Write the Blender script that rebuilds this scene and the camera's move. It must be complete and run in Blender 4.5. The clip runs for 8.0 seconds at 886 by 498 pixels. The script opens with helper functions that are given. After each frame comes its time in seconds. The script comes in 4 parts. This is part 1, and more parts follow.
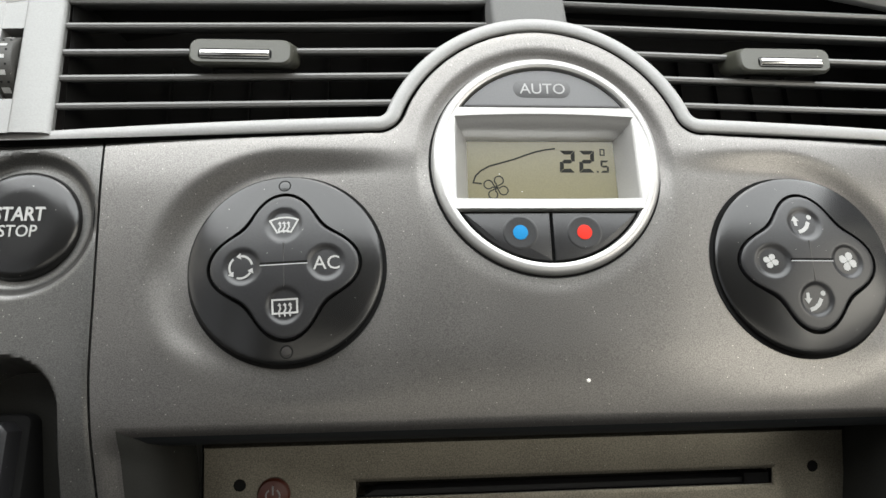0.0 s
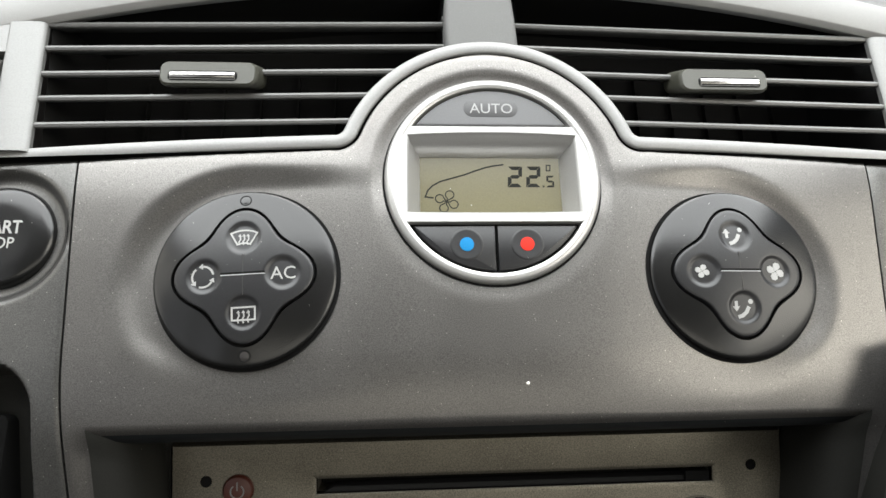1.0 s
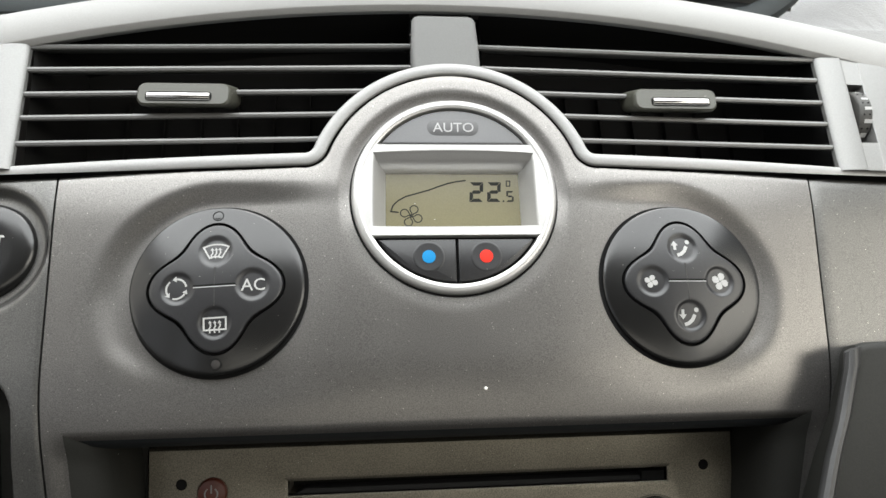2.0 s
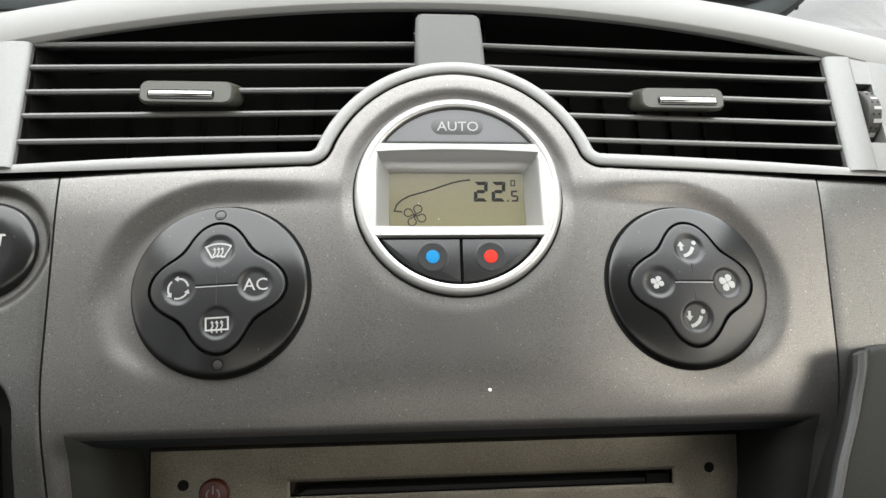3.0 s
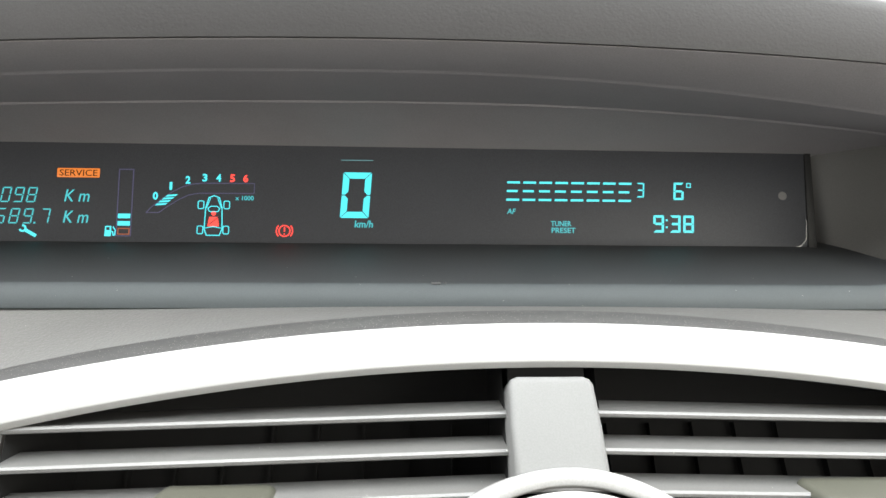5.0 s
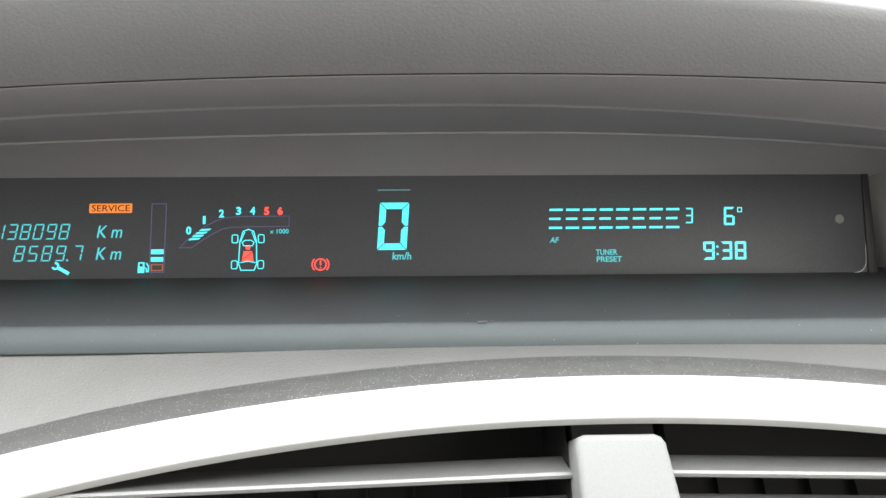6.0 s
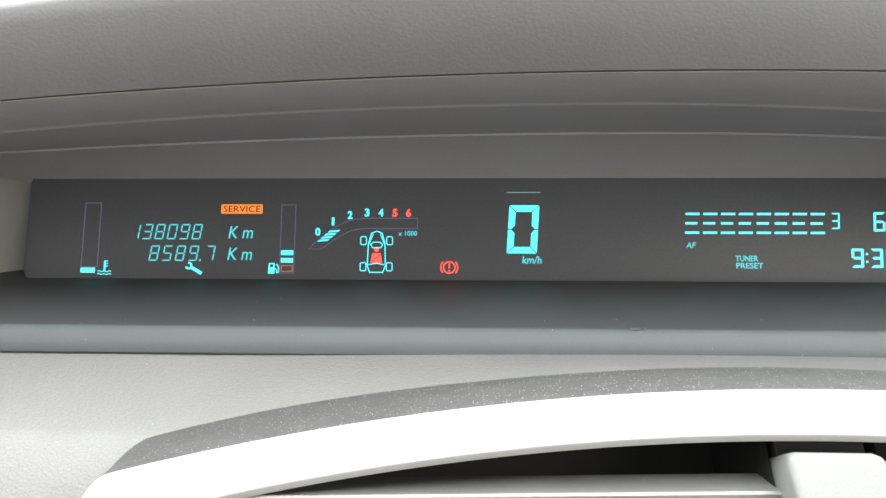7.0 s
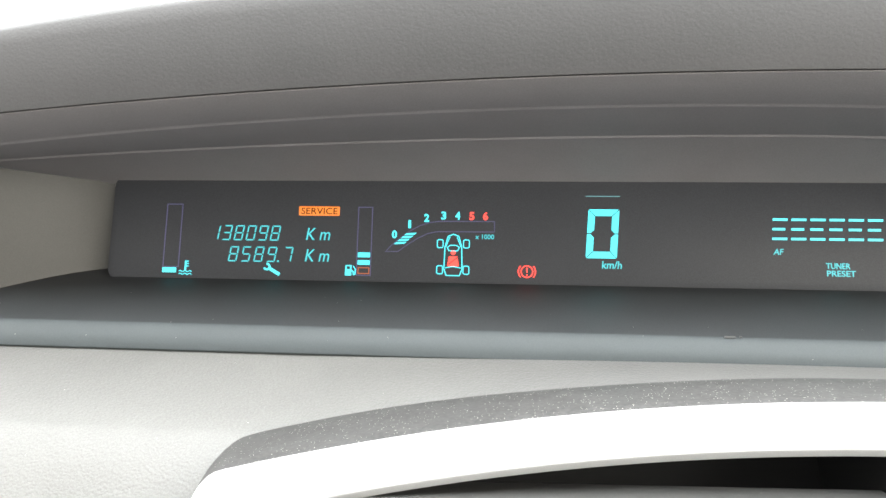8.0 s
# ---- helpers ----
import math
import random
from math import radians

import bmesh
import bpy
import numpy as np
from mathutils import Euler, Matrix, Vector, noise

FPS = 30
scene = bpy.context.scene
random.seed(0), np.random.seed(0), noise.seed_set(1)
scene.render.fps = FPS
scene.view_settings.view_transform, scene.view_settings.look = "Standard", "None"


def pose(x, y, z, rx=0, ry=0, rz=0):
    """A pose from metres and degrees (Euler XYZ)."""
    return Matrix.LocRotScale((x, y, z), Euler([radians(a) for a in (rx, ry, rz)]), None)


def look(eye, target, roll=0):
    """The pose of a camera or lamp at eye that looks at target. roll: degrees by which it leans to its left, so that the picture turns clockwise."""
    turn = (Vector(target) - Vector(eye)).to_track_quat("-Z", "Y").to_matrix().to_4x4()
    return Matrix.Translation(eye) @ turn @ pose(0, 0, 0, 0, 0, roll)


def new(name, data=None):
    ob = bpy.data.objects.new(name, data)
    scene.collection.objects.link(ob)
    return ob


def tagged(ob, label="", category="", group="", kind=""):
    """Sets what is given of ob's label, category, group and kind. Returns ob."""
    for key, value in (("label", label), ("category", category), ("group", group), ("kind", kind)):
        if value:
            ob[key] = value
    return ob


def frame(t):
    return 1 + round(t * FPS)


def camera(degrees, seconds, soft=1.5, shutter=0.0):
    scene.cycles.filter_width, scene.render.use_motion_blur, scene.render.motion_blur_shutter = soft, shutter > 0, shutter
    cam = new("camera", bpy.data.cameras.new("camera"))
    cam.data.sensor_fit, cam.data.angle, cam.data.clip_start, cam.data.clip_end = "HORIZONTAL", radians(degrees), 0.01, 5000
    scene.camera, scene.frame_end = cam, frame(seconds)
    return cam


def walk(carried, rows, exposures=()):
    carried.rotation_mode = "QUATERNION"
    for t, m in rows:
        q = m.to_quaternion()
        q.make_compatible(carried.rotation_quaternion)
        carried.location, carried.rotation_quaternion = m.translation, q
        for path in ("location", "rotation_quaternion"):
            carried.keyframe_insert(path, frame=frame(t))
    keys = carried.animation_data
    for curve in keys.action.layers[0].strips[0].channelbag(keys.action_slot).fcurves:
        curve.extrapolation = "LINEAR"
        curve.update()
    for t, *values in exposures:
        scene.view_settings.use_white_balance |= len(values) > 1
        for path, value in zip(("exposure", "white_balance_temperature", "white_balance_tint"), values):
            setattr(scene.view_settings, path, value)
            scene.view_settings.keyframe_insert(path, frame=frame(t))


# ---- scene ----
cam = camera(75.0, 8.0)
PATH = [
    (0, (-0.03744, -0.13726, 0.05407), (-0.01689, 0.13920, -0.06059), 1.22),
    (0.5, (-0.02722, -0.14576, 0.05823), (-0.00700, 0.13104, -0.05567), 1.10),
    (1, (-0.02434, -0.14640, 0.06032), (-0.00464, 0.13052, -0.05336), 1.18),
    (1.5, (-0.01941, -0.15352, 0.06507), (0.00283, 0.12355, -0.04778), 1.31),
    (1.7, (-0.01628, -0.15433, 0.06572), (0.00710, 0.12338, -0.04537), 1.28),
    (3, (-0.01650, -0.15270, 0.06540), (0.00530, 0.12470, -0.04620), 1.32),
    (3.2, (-0.01880, -0.15060, 0.06400), (0.00265, 0.12760, -0.04500), 1.50),
    (3.5, (-0.02665, -0.13740, 0.07851), (-0.00652, 0.14254, -0.02747), 1.78),
    (3.8, (-0.03458, -0.12403, 0.09491), (-0.01619, 0.15901, -0.00273), 1.84),
    (4, (-0.03673, -0.11582, 0.10493), (-0.01911, 0.16990, 0.01519), 1.86),
    (4.2, (-0.03712, -0.10771, 0.11610), (-0.01980, 0.17961, 0.03153), 1.89),
    (4.5, (-0.03458, -0.09350, 0.12816), (-0.01873, 0.19529, 0.04849), 1.40),
    (4.7, (-0.03466, -0.08524, 0.13106), (-0.01923, 0.20478, 0.05592), 1.30),
    (5.8, (-0.03785, -0.06427, 0.13820), (-0.02934, 0.22749, 0.06890), -0.02),
    (6, (-0.04518, -0.06424, 0.14169), (-0.03812, 0.22744, 0.07188), -0.12),
    (6.5, (-0.06850, -0.06103, 0.14410), (-0.06576, 0.23004, 0.07153), -0.27),
    (7, (-0.08311, -0.06007, 0.14002), (-0.09379, 0.23215, 0.07295), -0.26),
    (7.5, (-0.09177, -0.06000, 0.13881), (-0.11049, 0.23185, 0.07192), -0.11),
    (8, (-0.10246, -0.05994, 0.13892), (-0.12770, 0.23204, 0.07480), -0.25),
]
EXPOSURES = [(0, 0.0), (0.3, 0.14), (1.0, 0.14), (3.0, 0.13), (3.5, 0.18), (4.0, 0.42), (4.25, 0.45), (4.5, 0.78), (4.7, 0.95), (5.8, 1.28), (6.5, 1.33), (8.0, 1.56)]
WINDSCREEN, DRIVER_SIDE, PASSENGER_SIDE, REAR_SIDE, REAR = 43.5, 0.9, 4.5, 1.0, 2.7
walk(cam, [(t, look(eye, target, roll)) for t, eye, target, roll in PATH], EXPOSURES)

# ---- world and light: an overcast sky through the windscreen and the side windows, added fill from the rear ----
world = bpy.data.worlds.new("sky")
scene.world = world
world.use_nodes = True
wt = world.node_tree
sky = wt.nodes.new("ShaderNodeTexSky")
sky.sky_type, sky.sun_disc, sky.sun_elevation, sky.sun_rotation = "NISHITA", False, radians(50), radians(200)
cloud = wt.nodes.new("ShaderNodeHueSaturation")
cloud.inputs["Saturation"].default_value = 0.15
wt.links.new(sky.outputs[0], cloud.inputs["Color"])
wt.links.new(cloud.outputs[0], wt.nodes["Background"].inputs[0])
wt.nodes["Background"].inputs[1].default_value = 0.1
sun = new("sun", bpy.data.lights.new("sun", "SUN"))
sun.data.energy, sun.data.angle, sun.data.color = 0.6, radians(25), (1.0, 0.96, 0.9)
sun.matrix_world = look((0.3, 1.2, 3.0), (0, 0, 0))


def area_light(name, eye, target, sx, sy, watts, colour=(1.0, 0.955, 0.84)):
    la = bpy.data.lights.new(name, "AREA")
    la.shape, la.size, la.size_y, la.energy, la.color = "RECTANGLE", sx, sy, watts, colour
    ob = new(name, la)
    ob.matrix_world = look(eye, target)
    return ob


area_light("windscreen_skylight", (0.0, 0.255, 0.47), (0.0, -0.163, -0.438), 1.4, 1.48, WINDSCREEN, (0.955, 0.985, 0.985))
area_light("side_window_skylight", (-0.76, -0.16, 0.34), (0.1, 0.05, 0.08), 0.5, 0.4, DRIVER_SIDE)
area_light("side_window_skylight", (0.74, -0.58, 0.40), (0.0, -0.2, 0.0), 0.7, 0.42, PASSENGER_SIDE)
# added fill for the radio face, at the unseen rear side opening
area_light("rear_side_window_skylight", (0.70, -1.42, 0.3), (0.0, -0.1, -0.05), 0.62, 0.34, REAR_SIDE)
# added fill in front of the closed rear wall, no window built there
area_light("rear_window_skylight", (0.0, -2.1, 0.5), (0.0, 0.0, 0.1), 1.1, 0.5, REAR)


# ---- materials ----
def node(nt, kind, **values):
    n = nt.nodes.new(kind)
    for key, value in values.items():
        n.inputs[key].default_value = value
    return n


def surface(name, colour, rough=0.5, metal=0.0, grain=0.0, grain_scale=2500, vary=0.12, dust=0.0, pebble=0.0, pebble_scale=900, coat=0.0, stain=60, spec=0.5, blotch=0.25, speck=0.07, dust_scale=500.0):
    """A moulded or painted surface: fine grain, pebbled relief, slow stains and specks of dust, all at true size."""
    m = bpy.data.materials.new(name)
    m.use_nodes = True
    nt = m.node_tree
    b = nt.nodes["Principled BSDF"]
    b.inputs["Roughness"].default_value, b.inputs["Metallic"].default_value = rough, metal
    b.inputs["Coat Weight"].default_value, b.inputs["Coat Roughness"].default_value = coat, 0.15
    b.inputs["Specular IOR Level"].default_value = spec
    place = nt.nodes.new("ShaderNodeTexCoord").outputs["Object"]
    slow = node(nt, "ShaderNodeTexNoise", Scale=stain, Detail=4.0)
    fine = node(nt, "ShaderNodeTexNoise", Scale=grain_scale, Detail=2.0)
    for n in (slow, fine):
        nt.links.new(place, n.inputs["Vector"])
    lean = nt.nodes.new("ShaderNodeMath")
    lean.operation = "MULTIPLY"
    lean.inputs[1].default_value = 1 - blotch
    nt.links.new(fine.outputs["Fac"], lean.inputs[0])
    both = nt.nodes.new("ShaderNodeMath")
    both.operation = "MULTIPLY_ADD"
    both.inputs[1].default_value = blotch
    nt.links.new(slow.outputs["Fac"], both.inputs[0])
    nt.links.new(lean.outputs[0], both.inputs[2])
    ramp = nt.nodes.new("ShaderNodeValToRGB")
    ramp.color_ramp.elements[0].position, ramp.color_ramp.elements[1].position = 0.38, 0.62
    ramp.color_ramp.elements[0].color = (*[c * (1 - vary) for c in colour], 1)
    ramp.color_ramp.elements[1].color = (*[min(1, c * (1 + vary)) for c in colour], 1)
    nt.links.new(both.outputs[0], ramp.inputs[0])
    out = ramp.outputs[0]
    if dust:
        cells = node(nt, "ShaderNodeTexVoronoi", Scale=dust_scale)
        nt.links.new(place, cells.inputs["Vector"])
        near = nt.nodes.new("ShaderNodeMath")
        near.operation = "LESS_THAN"
        near.inputs[1].default_value = speck
        nt.links.new(cells.outputs["Distance"], near.inputs[0])
        sep = nt.nodes.new("ShaderNodeSeparateColor")
        nt.links.new(cells.outputs["Color"], sep.inputs[0])
        some = nt.nodes.new("ShaderNodeMath")
        some.operation = "LESS_THAN"
        some.inputs[1].default_value = dust
        nt.links.new(sep.outputs[0], some.inputs[0])
        fac = nt.nodes.new("ShaderNodeMath")
        fac.operation = "MULTIPLY"
        nt.links.new(near.outputs[0], fac.inputs[0])
        nt.links.new(some.outputs[0], fac.inputs[1])
        mix = nt.nodes.new("ShaderNodeMix")
        mix.data_type = "RGBA"
        mix.inputs[7].default_value = (0.36, 0.35, 0.32, 1)
        nt.links.new(fac.outputs[0], mix.inputs[0])
        nt.links.new(out, mix.inputs[6])
        out = mix.outputs[2]
    nt.links.new(out, b.inputs["Base Color"])
    worn = nt.nodes.new("ShaderNodeMapRange")
    worn.inputs["To Min"].default_value, worn.inputs["To Max"].default_value = max(0.03, rough - 0.03), rough + 0.03
    nt.links.new(slow.outputs["Fac"], worn.inputs["Value"])
    nt.links.new(worn.outputs[0], b.inputs["Roughness"])
    if grain or pebble:
        height = fine.outputs["Fac"]
        if pebble:
            hide = node(nt, "ShaderNodeTexVoronoi", Scale=pebble_scale)
            hide.feature = "SMOOTH_F1"
            warp = node(nt, "ShaderNodeTexNoise", Scale=pebble_scale * 0.4, Detail=2.0)
            nt.links.new(place, warp.inputs["Vector"])
            add = nt.nodes.new("ShaderNodeVectorMath")
            add.operation = "MULTIPLY_ADD"
            add.inputs[1].default_value = (0.0012,) * 3
            nt.links.new(warp.outputs["Color"], add.inputs[0])
            nt.links.new(place, add.inputs[2])
            along = nt.nodes.new("ShaderNodeVectorMath")
            along.operation = "MULTIPLY"
            along.inputs[1].default_value = (0.75, 1.0, 1.0)
            nt.links.new(add.outputs[0], along.inputs[0])
            nt.links.new(along.outputs[0], hide.inputs["Vector"])
            height = hide.outputs["Distance"]
        bump = nt.nodes.new("ShaderNodeBump")
        bump.inputs["Strength"].default_value = max(grain, pebble)
        bump.inputs["Distance"].default_value = 0.0004 if pebble else 0.0001
        nt.links.new(height, bump.inputs["Height"])
        nt.links.new(bump.outputs[0], b.inputs["Normal"])
    return m


def glow(name, colour, strength):
    m = bpy.data.materials.new(name)
    m.use_nodes = True
    b = m.node_tree.nodes["Principled BSDF"]
    b.inputs["Base Color"].default_value = (0.02, 0.02, 0.02, 1)
    b.inputs["Emission Color"].default_value, b.inputs["Emission Strength"].default_value = (*colour, 1), strength
    return m


def plain(name, colour, rough=0.5, metal=0.0):
    return surface(name, colour, rough, metal, vary=0.06)


FASCIA = surface("grey_soft_paint", (0.141, 0.135, 0.129), 0.33, 0.8, grain=0.15, grain_scale=3600, vary=0.22, dust=0.75, blotch=0.12)
SIDE_FASCIA = surface("grey_moulded_plastic", (0.110, 0.108, 0.104), 0.34, 0.78, grain=0.15, grain_scale=3400, vary=0.22, dust=0.75, blotch=0.12)
SILVER = surface("satin_silver_paint", (0.305, 0.304, 0.299), 0.45, 0.0, grain=0.12, grain_scale=3500, vary=0.05, dust=0.03, spec=0.3)
BRIGHT = surface("bright_silver_bezel", (0.400, 0.396, 0.388), 0.33, 0.55, vary=0.03)
LOWTRIM = surface("grey_silver_paint", (0.245, 0.244, 0.240), 0.48, 0.25, grain=0.2, grain_scale=2200, vary=0.06, dust=0.04)
FRAME = surface("dull_silver_paint", (0.165, 0.165, 0.160), 0.4, 0.25, grain=0.2, grain_scale=2200, vary=0.06, dust=0.04)
POST = surface("grey_painted_post", (0.112, 0.112, 0.110), 0.6, 0.0, grain=0.12, vary=0.05, spec=0.2)
BLACK = surface("satin_black_plastic", (0.006, 0.006, 0.006), 0.22, grain=0.05, vary=0.2, dust=0.5, spec=0.52, speck=0.04)
PADBLACK = surface("black_button_plastic", (0.011, 0.011, 0.012), 0.36, grain=0.05, vary=0.2, dust=0.5, spec=0.5, speck=0.04)
GAP = surface("black_gap", (0.006, 0.006, 0.006), 0.8, vary=0.06, spec=0.1)
AUTOGREY = surface("dark_grey_button", (0.060, 0.060, 0.062), 0.45, 0.2, grain=0.1, vary=0.06)
VENTBLACK = surface("matt_black_duct", (0.014, 0.014, 0.014), 0.85, vary=0.06, spec=0.15)
SLAT = surface("dark_grey_slat", (0.084, 0.083, 0.080), 0.40, grain=0.1, vary=0.12, dust=0.08, spec=0.6)
TAB = surface("olive_grey_tab", (0.044, 0.044, 0.034), 0.45, grain=0.15, vary=0.1, dust=0.1)
CHROME = plain("brushed_chrome", (0.465, 0.459, 0.446), 0.16, 1.0)
INK = plain("white_print", (0.30, 0.30, 0.292), 0.6)
RUBBER = surface("dark_grey_wheel_plastic", (0.034, 0.033, 0.030), 0.55, grain=0.2, vary=0.15, dust=0.15, spec=0.35)
LENS = plain("smoked_indicator_lens", (0.030, 0.028, 0.027), 0.3)
INKGREY = plain("grey_print_and_line_highlight", (0.30, 0.30, 0.30), 0.6)
ENGRAVE = plain("grey_engraving", (0.13, 0.13, 0.13), 0.5)
LCD = surface("olive_lcd_glass", (0.122, 0.111, 0.064), 0.22, vary=0.05, dust=0.05)
LCDINK = surface("lcd_black_segment", (0.010, 0.010, 0.008), 0.6, vary=0.06, spec=0.15)
BLUE = surface("blue_print", (0.003, 0.160, 0.370), 0.6, vary=0.06, spec=0.2)
RED = surface("red_print", (0.520, 0.020, 0.010), 0.6, vary=0.06, spec=0.2)
HIDE = surface("grained_dark_grey_dash_skin", (0.029, 0.0275, 0.027), 0.62, pebble=0.11, pebble_scale=1300, vary=0.12, spec=0.2)
PADSKIN = surface("grained_grey_dash_pad", (0.106, 0.104, 0.100), 0.55, pebble=0.42, pebble_scale=1300, vary=0.10, dust=0.05, spec=0.3)
# Lining colour raised well above the skin's to stand in for bounce light.
HOODIN = surface("lightened_hood_lining", (0.250, 0.236, 0.244), 0.7, grain=0.2, vary=0.08, spec=0.25)
FLOORBLACK = surface("black_display_well", (0.030, 0.032, 0.034), 0.55, grain=0.2, vary=0.15, dust=0.05)
LIP = surface("blue_grey_lip", (0.054, 0.062, 0.065), 0.62, grain=0.2, vary=0.06, dust=0.05, spec=0.3)
STRIP = surface("dusty_dark_strip", (0.036, 0.035, 0.034), 0.6, grain=0.3, grain_scale=900, vary=0.3, dust=0.55, stain=250, blotch=0.4, speck=0.16, dust_scale=1100.0)
ENDWALL = surface("olive_grey_end_wall", (0.078, 0.075, 0.070), 0.5, grain=0.2, vary=0.08)
SCREEN = surface("black_display_glass", (0.052, 0.054, 0.060), 0.42, vary=0.10, stain=30, spec=0.08)
CAPBLACK = surface("black_display_edge", (0.022, 0.022, 0.022), 0.5, vary=0.1, spec=0.15)
GLASSGLINT = plain("pale_glass_glint", (0.085, 0.088, 0.088), 0.2)
SENSOR = plain("dim_grey_sensor", (0.085, 0.083, 0.083), 0.5)
BAYEDGE = surface("dark_edge_plastic", (0.018, 0.018, 0.018), 0.45, grain=0.3, vary=0.2, dust=0.06)
# Rolled underside of the fascia: shade and bluish reflection put into the colour.
SHADEDLIP = surface("shaded_fascia_underside", (0.012, 0.014, 0.016), 0.5, grain=0.2, vary=0.15, dust=0.1, spec=0.3)
RADIO = surface("bronze_grey_radio_face", (0.148, 0.136, 0.110), 0.44, 0.8, grain=0.5, grain_scale=2400, vary=0.28, dust=0.3)
BAY = surface("dark_olive_bay_plastic", (0.013, 0.013, 0.0115), 0.6, grain=0.3, vary=0.15, dust=0.03, spec=0.18)
POWER = plain("dark_red_button", (0.051, 0.013, 0.008), 0.35)
CYAN = glow("cyan_lit_segment", (0.055, 0.62, 0.68), 0.8)
SMALLCYAN = glow("dimmer_cyan_segment", (0.05, 0.5, 0.54), 0.6)
DIMVIOLET = glow("dim_violet_outline", (0.040, 0.036, 0.085), 1.0)
DIMCYAN = glow("dim_cyan_line", (0.06, 0.16, 0.17), 1.0)
LITRED = glow("red_lit_symbol", (0.85, 0.05, 0.035), 1.0)
LITORANGE = glow("orange_lit_symbol", (0.85, 0.22, 0.02), 0.5)
DIMORANGE = glow("dim_orange_outline", (0.30, 0.07, 0.02), 0.6)
HEADLINER = surface("light_grey_headliner", (0.288, 0.276, 0.258), 0.9, vary=0.05)
DOORTRIM = surface("dark_grey_cabin_trim", (0.10, 0.095, 0.09), 0.7, vary=0.1)
CARPET = surface("dark_carpet", (0.03, 0.03, 0.03), 0.95, vary=0.3)


# ---- mesh helpers, in millimetres ----
def mesh_of(name, bm, material, sharp=35):
    bmesh.ops.remove_doubles(bm, verts=bm.verts, dist=0.002)
    bmesh.ops.recalc_face_normals(bm, faces=bm.faces)
    bmesh.ops.scale(bm, vec=(0.001,) * 3, verts=bm.verts)
    me = bpy.data.meshes.new(name)
    bm.to_mesh(me)
    bm.free()
    me.materials.append(material)
    for p in me.polygons:
        p.use_smooth = True
    me.set_sharp_from_angle(angle=radians(sharp))
    return me


def part(name, bm, material, parent, label=""):
    ob = new(name, mesh_of(name, bm, material))
    ob.parent = parent
    return tagged(ob, label)


def thing(name, m, label, category, group="", kind=""):
    ob = new(name)
    ob.empty_display_size = 0.01
    ob.matrix_world = m
    return tagged(ob, label, category, group, kind)


def solid(name, bm, material, m, label, category, kind=""):
    ob = new(name, mesh_of(name, bm, material))
    ob.matrix_world = m
    return tagged(ob, label, category, "", kind)


def loft(loops, closed=True, cap0=False, cap1=False, bm=None):
    """Skin over loops of equally many points."""
    bm = bm or bmesh.new()
    vs = [[bm.verts.new(p) for p in loop] for loop in loops]
    n = len(vs[0])
    for a, b in zip(vs, vs[1:]):
        for i in range(n if closed else n - 1):
            j = (i + 1) % n
            bm.faces.new((a[i], a[j], b[j], b[i]))
    if cap0:
        bm.faces.new(list(reversed(vs[0])))
    if cap1:
        bm.faces.new(vs[-1])
    return bm


def inset(pts, d):
    """An outline moved inwards by d (counter-clockwise outline)."""
    out, n = [], len(pts)
    for i in range(n):
        p, a, b = Vector(pts[i]), Vector(pts[i - 1]), Vector(pts[(i + 1) % n])
        e, f = (p - a).normalized(), (b - p).normalized()
        na, nb = Vector((-e.y, e.x)), Vector((-f.y, f.x))
        m = (na + nb)
        k = max(0.35, m.length_squared / 2)
        out.append(tuple(p + m * (d / k)) if m.length > 1e-6 else tuple(p + na * d))
    return out


def prism(outline, z0, z1, bevel=0.4, bm=None, steps=2):
    """A solid on an outline with a rounded upper edge."""
    loops = [[(x, y, z0) for x, y in outline], [(x, y, z1 - bevel) for x, y in outline]]
    for k in range(1, steps + 1):
        a = radians(90 * k / steps)
        loops.append([(x, y, z1 - bevel + bevel * math.sin(a)) for x, y in inset(outline, bevel * (1 - math.cos(a)))])
    return loft(loops, cap0=True, cap1=True, bm=bm)


def rounded(x0, y0, x1, y1, r, n=5):
    pts = []
    for cx, cy, a0 in ((x1 - r, y1 - r, 0), (x0 + r, y1 - r, 90), (x0 + r, y0 + r, 180), (x1 - r, y0 + r, 270)):
        pts += [(cx + r * math.cos(radians(a0 + 90 * k / n)), cy + r * math.sin(radians(a0 + 90 * k / n))) for k in range(n + 1)]
    return pts


def circle(cx, cy, r, n=32):
    return [(cx + r * math.cos(2 * math.pi * k / n), cy + r * math.sin(2 * math.pi * k / n)) for k in range(n)]


def lathe(profile, n=64, cx=0.0, cy=0.0, bm=None, cap=True):
    return loft([[(x, y, z) for x, y in circle(cx, cy, r, n)] for r, z in profile], cap1=cap, bm=bm)


